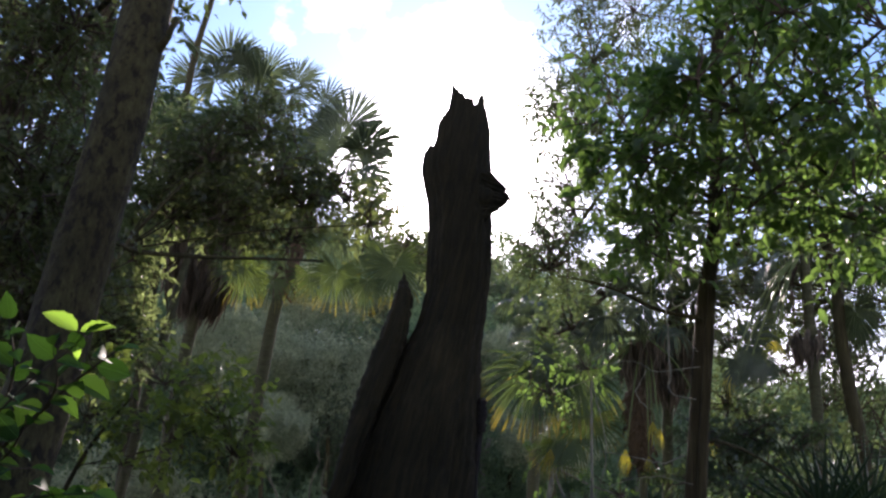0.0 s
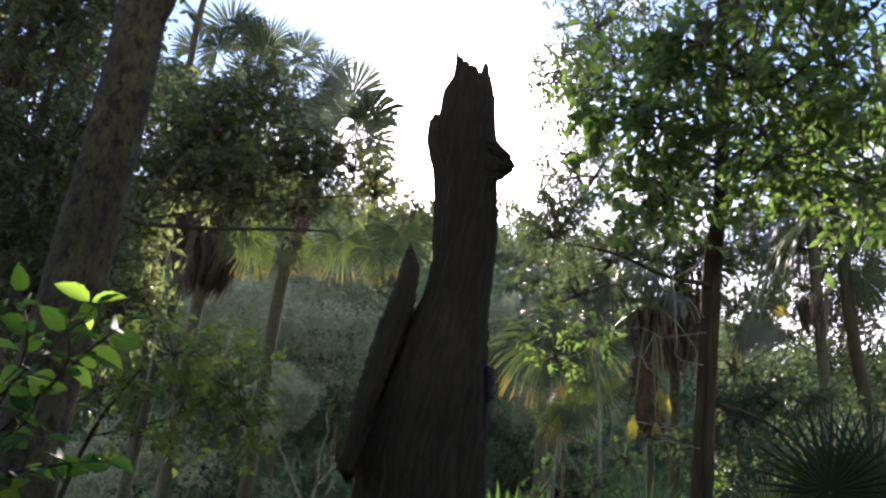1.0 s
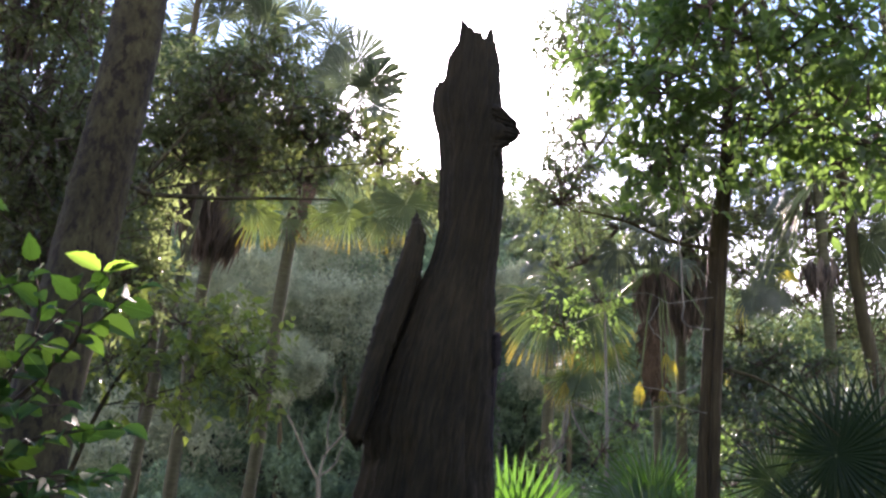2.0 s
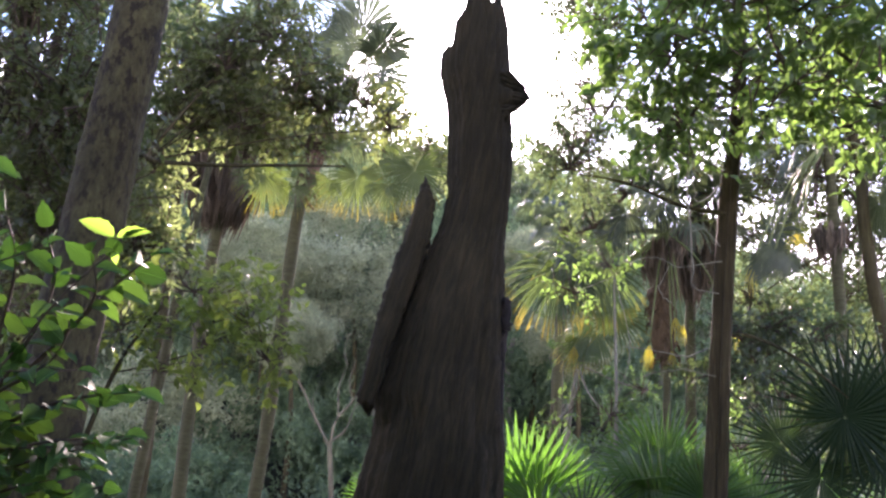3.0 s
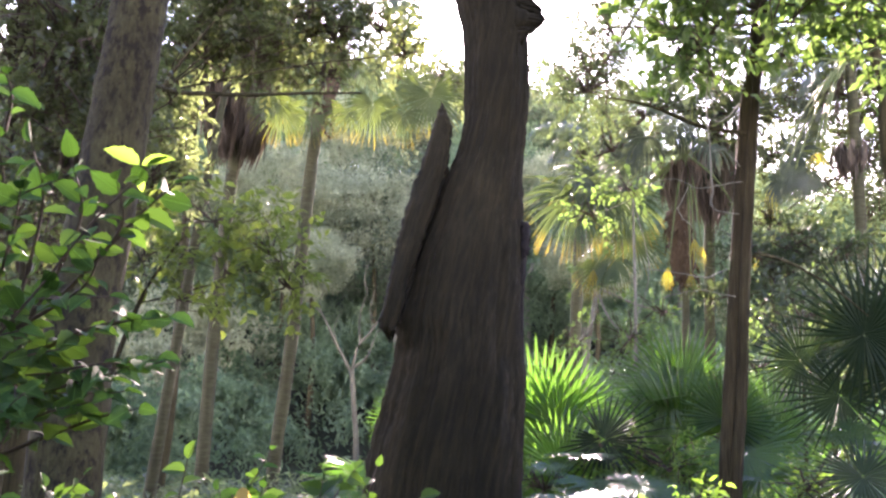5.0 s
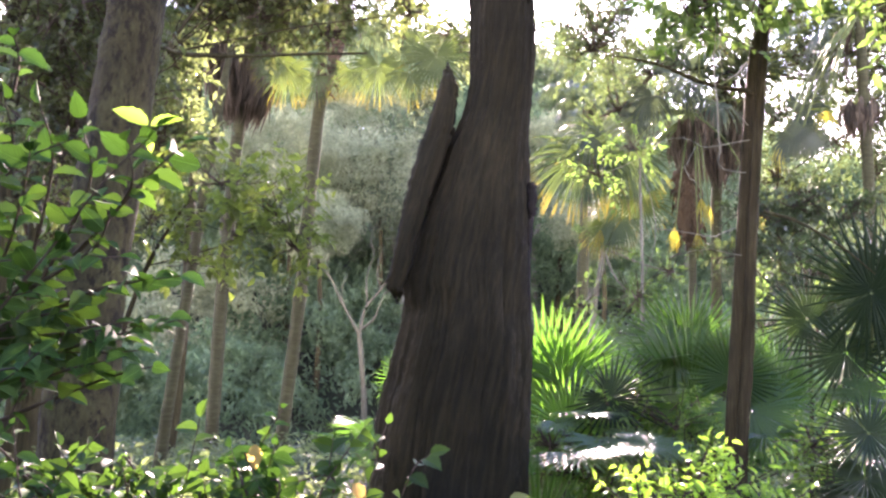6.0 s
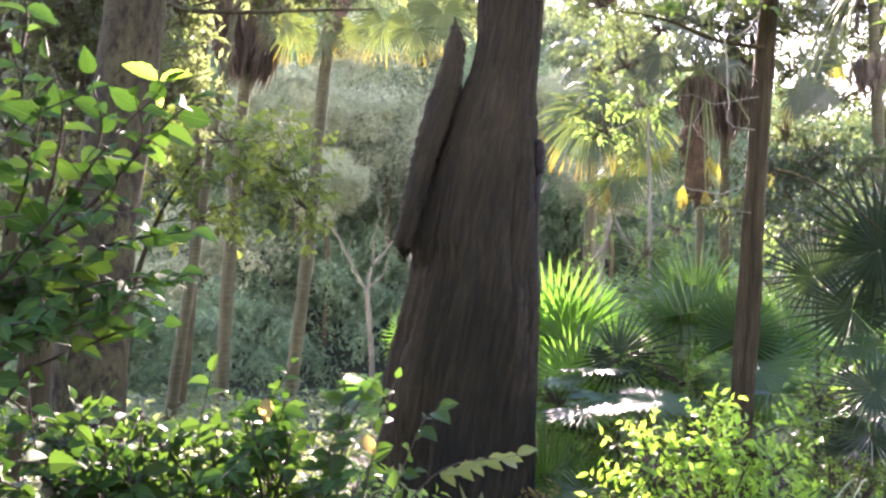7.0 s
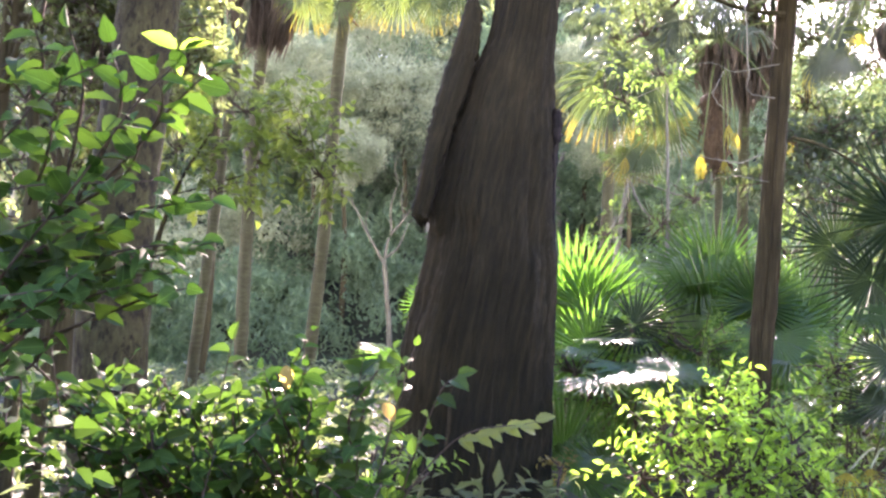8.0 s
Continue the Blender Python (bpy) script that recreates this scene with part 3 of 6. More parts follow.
def fan_mesh(name, seed, mat, span=300, segs=42, droop=0.35, fold=0.25, split=0.5, slim=1.0, ridge=0.55):
    """A round pleated fan blade of unit length, split into drooping fingers; stalk end at the origin, middle finger along +y."""
    g = np.random.default_rng(seed)
    a = np.radians(np.linspace(-span / 2, span / 2, segs))
    step = a[1] - a[0]
    V, T, Q = [], [], []
    for k, t in enumerate(a):
        ln = (1.0 - 0.3 * (abs(t) / np.radians(span / 2)) ** 2) * g.uniform(0.92, 1.04)
        tt = t + g.normal(0, 0.018)
        dirn = np.array([math.sin(tt), math.cos(tt), 0])
        side = np.array([math.cos(tt), -math.sin(tt), 0])
        cup = fold * (abs(math.sin(t / 2)) ** 1.5)
        dr = droop * g.uniform(0.6, 1.5)
        b = len(V)
        rows = [(0.03, 1.0), (split * 0.55, 1.0), (split, 0.94), (0.78, 0.58 * slim), (0.92, 0.28 * slim)]
        for r, w in rows:
            half = r * step * 0.5 * w if r <= split else split * step * 0.5 * w
            z = cup * r - dr * max(0, r - 0.35) ** 1.7
            c = dirn * r * ln
            pleat = half * ridge
            for sgn, lift in ((-1, 0), (0, pleat), (1, 0)):
                V.append(c + side * half * sgn + np.array([0, 0, z + lift]))
        tipv = dirn * ln * 1.0 + np.array([0, 0, cup - dr * 0.65 ** 1.7 * 1.15])
        V.append(tipv)
        for i in range(len(rows) - 1):
            k0 = b + 3 * i
            Q += [(k0, k0 + 1, k0 + 4, k0 + 3), (k0 + 1, k0 + 2, k0 + 5, k0 + 4)]
        k0 = b + 3 * (len(rows) - 1)
        T += [(k0, k0 + 1, k0 + 3), (k0 + 1, k0 + 2, k0 + 3)]
    return mesh_of(name, np.array(V), [np.array(Q), np.array(T)], [mat], smooth=False)


FANS = [fan_mesh("fan", s, M_FAN, droop=d, fold=f, span=sp, ridge=rg) for s, d, f, sp, rg in ((1, 0.25, 0.3, 290, 0.95), (2, 0.45, 0.2, 310, 0.7), (3, 0.8, 0.35, 270, 0.9), (4, 0.16, 0.12, 320, 0.25))]
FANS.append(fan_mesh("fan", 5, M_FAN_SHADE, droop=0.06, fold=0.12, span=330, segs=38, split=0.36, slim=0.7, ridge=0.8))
FANS.append(fan_mesh("fan", 6, M_FAN, droop=0.03, fold=0.2, span=215, segs=34, split=0.5, slim=0.85, ridge=1.0))
FANS_OLD = [fan_mesh("old_fan", s, M_FAN_OLD, droop=d, fold=0.35, span=sp, segs=28, split=0.58, slim=1.1) for s, d, sp in ((11, 0.4, 190), (12, 0.55, 150))]
FANS_OLD.append(fan_mesh("old_fan", 13, M_FAN_GOLD, droop=0.25, fold=0.3, span=110, segs=12, split=0.14, ridge=0.9))
FANS_DEAD = [fan_mesh("dead_fan", s, M_FAN_DEAD, droop=d, fold=0.5, span=sp, segs=13) for s, d, sp in ((21, 0.1, 38), (22, 0.35, 60), (23, 0.2, 48))]
STALK = Tubes().add([(0, 0, 0), (0, 0.33, 0.02), (0, 0.66, 0.01), (0, 1, 0)], [0.02, 0.015, 0.012, 0.01], sides=6).mesh("stalk", M_PETIOLE)
STALK_DEAD = Tubes().add([(0, 0, 0), (0, 0.5, 0.02), (0, 1, 0)], [0.02, 0.014, 0.01], sides=5).mesh("dead_stalk", M_TWIG)


def frame_m(at, d, n):
    d, n, s = (v[0] for v in leaf_frames(np.array([d], float), np.array([n], float)))
    m = Matrix.Identity(4)
    for i in range(3):
        m[i][0], m[i][1], m[i][2], m[i][3] = s[i], d[i], n[i], at[i]
    return m


def frond(parent, at, d, n, stalk, radius, me, tilt=0.0, name="frond", label="", dead=False):
    """A frond: the fan blade, and under it the stalk that carries it."""
    d = unit(d)
    hub = np.asarray(at) + d * stalk
    bd = unit(d - np.array([0, 0, tilt]))
    mb = frame_m(hub, bd, n) @ Matrix.Diagonal((radius, radius, radius, 1))
    blade = part(name, me, parent, label, mb)
    ms = frame_m(at, d, n) @ Matrix.Diagonal((1.0, stalk, 1.0, 1))
    part("stalk", STALK_DEAD if dead else STALK, blade, "", mb.inverted() @ ms)
    return blade


def reach_frond(root, foot, hub, d, n, r, me, label="", lift=0.12, thick=0.012):
    """A frond whose blade stands at a given place, on an arching stalk from the foot."""
    foot, hub = np.asarray(foot, float), np.asarray(hub, float)
    mb = frame_m(hub, unit(d), n) @ Matrix.Diagonal((r, r, r, 1))
    blade = part("frond", me, root, label, mb)
    mid = (foot + hub) / 2 + np.array([0, 0, lift * np.linalg.norm(hub - foot)])
    t = Tubes().add(bend([foot, mid, hub], 10), [thick * 1.4, thick, thick * 0.7], sides=6)
    st = part("stalk", t.mesh("frond_stalk", M_PETIOLE), blade)
    st.matrix_parent_inverse = mb.inverted()
    return blade


# finger count, spread, split, width and sag of the blades on the tall palms; the last four are old and withering
HANG = [(34, 230, 0.55, 1.2, 0.5), (36, 260, 0.5, 1.1, 1.1), (36, 240, 0.45, 1.1, 2.8), (36, 250, 0.58, 1.2, 0.3), (36, 270, 0.58, 1.2, 0.25), (32, 185, 0.6, 1.2, 0.3),
        (32, 275, 0.44, 0.8, 0.6), (28, 200, 0.4, 0.75, 0.9), (9, 50, 0.35, 0.9, 0.8), (40, 220, 0.5, 1.15, 1.1)]


def hang_fan(name, g, mat, d, n, segs, span, split, slim, sag, ridge=0.45):
    """A fan blade of unit size set to its own direction, whose finger ends give way and hang straight down."""
    d, n, s = (v[0] for v in leaf_frames(np.array([d], float), np.array([n], float)))
    a = np.radians(np.linspace(-span / 2, span / 2, segs)) + g.normal(0, 0.02, segs)
    step = radians(span) / segs
    ln = (1.0 - 0.28 * (np.abs(a) / radians(span / 2)) ** 2) * g.uniform(0.88, 1.05, segs)
    soft = sag * g.uniform(0.55, 1.5, segs)
    base = np.cos(a)[:, None] * d + np.sin(a)[:, None] * s + 0.25 * (np.abs(np.sin(a / 2)) ** 1.5)[:, None] * n
    u = [0.03, split * 0.5, split, split + (1 - split) * 0.3, split + (1 - split) * 0.58, split + (1 - split) * 0.84, 1.0]
    w = [1.0, 1.0, 0.95, 0.72 * slim, 0.5 * slim, 0.26 * slim, 0.03]
    p, rows, last = np.zeros((segs, 3)), [], 0.0
    for uu, ww in zip(u, w):
        way = unit(base + np.array([0, 0, -1.0]) * (soft * max(0, uu - 0.22) ** 1.5 * 1.5)[:, None])
        p = p + way * ((uu - last) * ln)[:, None]
        last = uu
        side = unit(np.cos(a)[:, None] * s - np.sin(a)[:, None] * d)
        half = (min(uu, split) * step * 0.5 * ww)
        rows.append(np.stack([p - side * half, p + n * half * ridge, p + side * half], 1))
    v = np.stack(rows, 1)
    k = len(u)
    b = (np.arange(segs) * k * 3)[:, None] + (np.arange(k - 1) * 3)[None, :]
    q = np.stack([np.stack([b, b + 1, b + 4, b + 3], -1), np.stack([b + 1, b + 2, b + 5, b + 4], -1)], 2).reshape(-1, 4)
    return mesh_of(name, v.reshape(-1, 3), [q], [mat], smooth=False)


def hang_frond(root, foot, hub, d, n, r, kind, g, lift=0.12, thick=0.012):
    """A frond of a tall palm: hanging blade at its place, on an arching stalk from the crown."""
    foot, hub = np.asarray(foot, float), np.asarray(hub, float)
    mb = Matrix.Translation(hub) @ Matrix.Diagonal((r, r, r, 1))
    blade = part("frond", hang_fan("frond", g, M_FAN_TIPPED if kind == 9 else M_FAN_GOLD if kind == 8 else M_FAN_OLD if kind > 5 else M_FAN_BACKLIT_DARK, unit(d), n, *HANG[kind]), root, "yellowing old fan frond" if kind > 5 else "", mb)
    mid = (foot + hub) / 2 + np.array([0, 0, lift * np.linalg.norm(hub - foot)])
    st = part("stalk", Tubes().add(bend([foot, mid, hub], 10), [thick * 1.4, thick, thick * 0.7], sides=6).mesh("frond_stalk", M_PETIOLE), blade)
    st.matrix_parent_inverse = mb.inverted()
    return blade


def fan_palm(at, trunk_pts, hub, rad, count, stalk, blade, seed, label, skirt=0, skirt_len=1.2, low=-55, old=0.2, group="fan palms", high=82, extras=(), sleeve=None, broom=None, sleeve_r=0.0):
    """A cabbage fan palm: ringed trunk, crown of fans and a skirt of dead brown ones."""
    g = np.random.default_rng(seed)
    at = np.asarray(at, float)
    root = thing("fan_palm", at, label, "palm tree", group)
    pts = bend([np.asarray(p) - at for p in trunk_pts], 40)
    rr = rad * (1 + 0.05 * np.sin(np.arange(40) * 2.1)) * np.linspace(1.08, 0.92, 40)
    part("trunk", Tubes().add(pts, rr, sides=14, wobble=0.02, seed=seed).mesh("palm_trunk", M_PALM_TRUNK), root)
    hub = np.asarray(hub, float) - at
    if sleeve:
        s = Tubes().add(bend([np.asarray(p) - at for p in sleeve], 16), [rad * 1.15, *([sleeve_r] * 3 if sleeve_r else [rad * 1.7, rad * 1.5, rad * 1.7])], sides=14, wobble=0.13, seed=seed)
        for k in range(70):
            a, f = g.uniform(0, 6.283), g.random()
            p = np.asarray(sleeve[0]) * (1 - f) + np.asarray(sleeve[-1]) * f - at + np.array([math.cos(a), math.sin(a), 0]) * (sleeve_r * 0.85 or rad * 1.4)
            s.add([p, p + np.array([math.cos(a) * 0.06, math.sin(a) * 0.06, -0.05]), p + np.array([math.cos(a) * 0.08, math.sin(a) * 0.08, -0.05 - 0.14 * g.random()])], [0.022, 0.016, 0.005], sides=4)
        part("fibre_sleeve", s.mesh("fibre_sleeve", M_FIBRE), root, "shaggy rust brown sleeve of old frond bases")
    for k in range(count):
        f = (k + 0.5) / count
        el = radians(high + (low - high) * f ** 0.85 + g.normal(0, 6))
        az = k * 2.39996 + g.normal(0, 0.25)
        d = np.array([math.cos(az) * math.cos(el), math.sin(az) * math.cos(el), math.sin(el)])
        n = np.array([-math.cos(az) * math.sin(el), -math.sin(az) * math.sin(el), math.cos(el)]) + g.normal(0, 0.6, 3)
        st, bl = stalk * g.uniform(0.8, 1.2), blade * g.uniform(0.85, 1.12)
        is_old = el < radians(5) and g.random() < old
        kind = 6 + k % 2 if is_old else int(g.integers(0, 4)) if el > 0.2 else int(g.integers(1, 3))
        hang_frond(root, hub + g.normal(0, 0.05, 3), hub + d * st, d - np.array([0, 0, g.uniform(0.0, 0.3) + 0.25 * (1 - math.sin(el)) ** 2]), n, bl, kind, g, thick=0.011)
    for at_, d, n, r, kind in extras:
        hang_frond(root, hub, np.asarray(at_, float) - at, d, n, r, kind, g, thick=0.014)
    if broom:
        top, low_end, wide, nb = broom
        az = g.uniform(0, 6.283, nb)
        f = g.random(nb)
        z0 = top + (low_end + 0.5 - top) * f
        ln = np.minimum(g.uniform(0.4, 1.1, nb) * min(1.2, 0.5 * (top - low_end)), z0 - low_end + g.normal(0, 0.14, nb) + 0.1)
        ln = np.maximum(ln, 0.15)
        r0 = rad + g.random(nb) * wide * 0.55 * (1 - 0.55 * f ** 1.5)
        P = np.stack([hub[0] + np.cos(az) * r0, hub[1] + np.sin(az) * r0, z0 - at[2]], -1)
        P[:, :1] += ((np.asarray(trunk_pts[-2]) - np.asarray(trunk_pts[-1]))[0] * np.clip((top + 1.4 - z0) / 3.3, 0, 1))[:, None]
        out = 0.02 + 0.16 * g.random(nb) * wide * (1 - f)
        D = np.stack([np.cos(az) * out, np.sin(az) * out, -np.ones(nb)], -1) + g.normal(0, 0.04, (nb, 3))
        N = np.stack([np.cos(az), np.sin(az), np.zeros(nb)], -1) + g.normal(0, 0.5, (nb, 3))
        sk = part("dead_skirt", leaves_mesh("dead_skirt", P, D, N, ln, g.uniform(0.03, 0.07, nb), LEAF_MID, M_SKIRT), root, "thick hanging skirt of dry brown frond blades")
        sk["kind"] = "stuff"
    for k in range(skirt):
        az = g.uniform(0, 6.283)
        el = radians(g.uniform(-89, -68))
        d = np.array([math.cos(az) * math.cos(el), math.sin(az) * math.cos(el), math.sin(el)])
        n = np.array([math.cos(az), math.sin(az), 0.3])
        p = hub + np.array([math.cos(az) * rad, math.sin(az) * rad, -0.1 - 0.5 * skirt_len * g.random() ** 1.5])
        frond(root, p, d, n, 0.45 * skirt_len * g.uniform(0.5, 1.1), 0.55 * skirt_len * g.uniform(0.5, 1.2), FANS_DEAD[k % 3], tilt=2.5, name="dead_frond", label="dead brown hanging fan frond", dead=True)
    return root


def G(x, y):
    return float(height(x, y))


def palms():
    face = (0.0, -1.0, 0.25)
    fan_palm((-4.0, 15.5, G(-4.0, 15.5)), [(-3.98, 15.5, G(-4.0, 15.5) - 0.1), (-3.99, 15.5, 1.25), (-4.0, 15.5, 2.7), (-3.98, 15.5, 4.2), (-3.94, 15.5, 5.6), (-3.72, 15.53, 8.9)], (-3.72, 15.53, 9.0), 0.102, 18, 1.3, 0.72, 3,
             "tall cabbage fan palm with a heavy brown skirt", skirt=22, skirt_len=2.4, low=-20, broom=(8.4, 5.75, 1.15, 1900),
             extras=[((-3.92, 14.70, 9.89), (-0.05, -0.1, 1), face, 0.74, 5), ((-3.28, 14.70, 9.71), (0.1, 0, 1), face, 0.66, 0), ((-4.43, 14.70, 9.53), (-0.5, 0, 0.9), face, 0.6, 5), ((-2.75, 14.70, 9.66), (0.5, 0, 0.8), face, 0.56, 5),
                     ((-3.46, 14.70, 9.10), (0.1, -0.2, 0.9), face, 0.66, 3), ((-2.23, 14.70, 9.29), (0.8, -0.2, 0.5), face, 0.6, 0), ((-4.66, 14.70, 8.98), (-0.8, -0.1, 0.2), face, 0.6, 1), ((-4.91, 14.70, 8.85), (0.3, -0.1, -0.6), face, 0.5, 1),
                     ((-2.99, 14.30, 6.15), (-0.15, -0.1, -1), face, 0.66, 6), ((-3.15, 14.30, 6.30), (0.2, -0.1, -1), face, 0.55, 6)])
    fan_palm((-2.8, 14.8, G(-2.8, 14.8)), [(-2.78, 14.8, G(-2.8, 14.8) - 0.1), (-2.75, 14.8, 0.98), (-2.64, 14.8, 2.84), (-2.56, 14.8, 5.4), (-2.45, 14.8, 6.4), (-2.3, 14.8, 7.1), (-2.2, 14.82, 7.6)], (-2.2, 14.82, 7.7), 0.094, 14, 1.0, 0.7, 9,
             "tall cabbage fan palm with yellowing lower fans in the light", skirt=8, skirt_len=0.8, low=-20, old=0.4, sleeve=[(-2.5, 14.8, 5.95), (-2.45, 14.8, 6.35), (-2.36, 14.81, 6.8), (-2.26, 14.82, 7.35)],
             extras=[((-1.73, 14.30, 8.75), (0.05, 0, 1), face, 0.78, 5), ((-1.43, 14.30, 8.45), (0.75, 0, 0.7), face, 0.66, 5), ((-1.44, 14.30, 8.00), (1, 0, 0.15), face, 0.64, 5), ((-1.84, 14.30, 8.36), (-0.3, -0.2, 0.9), face, 0.66, 3),
                     ((-1.62, 14.30, 6.28), (-0.1, -0.1, -1), face, 0.72, 6), ((-0.76, 14.30, 6.45), (0.25, -0.1, -1), face, 0.74, 6), ((-1.13, 14.10, 6.11), (0.1, -0.1, -1), face, 0.62, 7), ((-2.06, 14.50, 6.27), (-0.4, -0.1, -0.9), face, 0.6, 7),
                     ((-2.55, 14.30, 6.08), (-0.2, -0.1, -1), face, 0.55, 7), ((-1.16, 14.60, 6.73), (0.7, -0.1, -0.2), face, 0.6, 6)])
    fan_palm((2.78, 12.7, G(2.78, 12.7)), [(2.78, 12.7, G(2.78, 12.7) - 0.1), (2.76, 12.7, 2.6), (2.74, 12.7, 3.55), (2.66, 12.7, 4.15), (2.62, 12.7, 4.8), (2.75, 12.72, 5.2)], (2.72, 12.72, 5.3), 0.047, 12, 0.85, 0.62, 14,
             "fan palm with rust brown dead fronds about its trunk", skirt=16, skirt_len=1.0, low=-15, old=0.3, broom=(5.2, 4.3, 0.4, 260), sleeve=[(2.74, 12.7, 3.5), (2.71, 12.7, 3.75), (2.67, 12.7, 4.05), (2.64, 12.7, 4.5)], sleeve_r=0.15,
             extras=[((1.27, 12.20, 4.54), (-0.45, -0.15, -0.9), (-0.1, -0.95, 0.3), 0.95, 9), ((1.77, 12.20, 4.57), (-0.1, -0.15, -1), (0.1, -0.95, 0.3), 0.88, 9), ((1.58, 12.40, 4.73), (-0.7, -0.1, -0.5), face, 0.8, 9), ((1.42, 12.20, 4.75), (-0.6, -0.3, 0.2), (-0.1, -0.8, 0.6), 0.8, 2), ((1.75, 12.30, 3.79), (-0.6, -0.1, -0.5), (-0.3, -0.8, 0.5), 0.66, 9), ((1.60, 12.30, 3.67), (-0.3, -0.1, -1), face, 0.5, 7),
                     ((2.01, 12.30, 4.02), (-0.2, -0.2, -0.9), face, 0.55, 6), ((2.52, 12.30, 5.53), (0.0, -0.4, -0.9), face, 0.5, 2), ((2.12, 12.30, 5.36), (-0.5, -0.2, -0.6), face, 0.6, 2), ((2.44, 12.30, 3.69), (-0.05, 0, -1), face, 0.36, 8), ((2.76, 12.30, 4.07), (0.05, 0, -1), face, 0.36, 8), ((2.72, 12.30, 3.64), (0.05, 0, -1), face, 0.32, 8), ((3.5, 12.30, 4.06), (0.05, 0, -1), face, 0.4, 8), ((2.84, 12.25, 3.98), (-0.1, 0, -1), face, 0.36, 8), ((1.5, 12.2, 3.6), (-0.1, 0, -1), face, 0.42, 8)])
    fan_palm((3.3, 13.6, G(3.3, 13.6)), [(3.32, 13.6, G(3.3, 13.6) - 0.1), (3.29, 13.6, 2.2), (3.26, 13.6, 4.35), (3.27, 13.57, 5.3), (3.33, 13.56, 6.3)], (3.33, 13.56, 6.4), 0.072, 14, 0.95, 0.66, 21,
             "fan palm behind a slender trunk, drooping fans", skirt=18, skirt_len=1.3, low=-40, old=0.3, broom=(5.8, 4.5, 0.55, 320))
    fan_palm((4.44, 11.2, G(4.44, 11.2)), [(4.45, 11.2, G(4.44, 11.2) - 0.1), (4.43, 11.2, 3), (4.39, 11.2, 4.3), (4.35, 11.18, 5.0), (4.3, 11.17, 6.0)], (4.28, 11.2, 6.1), 0.066, 14, 0.9, 0.6, 27,
             "fan palm with a fringe of reddish dead fronds", skirt=4, skirt_len=0.6, low=-40, old=0.2, broom=(5.1, 4.4, 0.3, 70),
             extras=[((4.14, 11.90, 5.25), (0.0, 0.1, -1), face, 0.42, 7), ((3.58, 10.95, 4.66), (-0.1, -0.1, -1), face, 0.42, 2), ((3.45, 11.00, 4.53), (-0.4, -0.1, -0.8), face, 0.38, 2), ((3.71, 10.90, 4.59), (0.2, -0.1, -1), face, 0.38, 2), ((3.62, 11.2, 4.9), (0.3, -0.5, 0.1), face, 0.5, 1), ((3.32, 11.00, 4.46), (0.0, -0.1, -1), face, 0.4, 8), ((3.84, 10.9, 4.85), (0.2, -0.1, -0.9), face, 0.34, 8), ((3.84, 10.92, 4.85), (-0.5, -0.1, -0.6), face, 0.3, 8)])
    fan_palm((2.08, 20.0, G(2.08, 20.0)), [(2.08, 20.0, G(2.08, 20.0) - 0.1), (2.13, 20.0, 3), (2.18, 20.0, 7.53)], (2.18, 20.0, 7.63), 0.12, 14, 0.7, 0.62, 33,
             "distant fan palm in the haze of the gully", skirt=6, skirt_len=0.8, low=-40, old=0.0, high=50)


palms()

# ---------------- understorey palms ----------------


def low_palm(at, label, fronds, seed):
    """A young palm with no trunk yet: fronds given by blade place, direction, normal and size rise on stalks from the ground."""
    g = np.random.default_rng(seed)
    at = np.array([at[0], at[1], G(at[0], at[1])])
    root = thing("young_fan_palm", at, label, "palm", "young palms under the trees")
    base = Tubes().add([(0, 0, -0.1), (0, 0, 0.15), (0.01, 0, 0.32)], [0.12, 0.1, 0.07], sides=10, wobble=0.05, seed=seed)
    part("stem", base.mesh("palm_stem", M_TWIG), root)
    for hub, d, n, r, kind in fronds:
        reach_frond(root, (g.normal(0, 0.04), g.normal(0, 0.04), 0.25), np.asarray(hub, float) - at, d, n, r, (FANS + FANS_OLD)[kind], "yellow old fan frond" if kind > 5 else "", thick=0.009)
    return root


def filler_fronds(at, count, seed, reach=0.9, size=0.55, up=1.0):
    g = np.random.default_rng(seed)
    out = []
    for k in range(count):
        az, el = k * 2.4 + g.normal(0, 0.3), radians(g.uniform(5, 75))
        d = np.array([math.cos(az) * math.cos(el), math.sin(az) * math.cos(el), math.sin(el)])
        hub = np.array([at[0], at[1], G(at[0], at[1]) + 0.25]) + d * reach * g.uniform(0.7, 1.25) * np.array([1, 1, up])
        n = np.array([-d[0] * 0.6, -d[1] * 0.6, 1.0]) + g.normal(0, 0.3, 3)
        out.append((hub, d - np.array([0, 0, 0.5]), n, size * g.uniform(0.8, 1.2), int(g.integers(0, 4))))
    return out


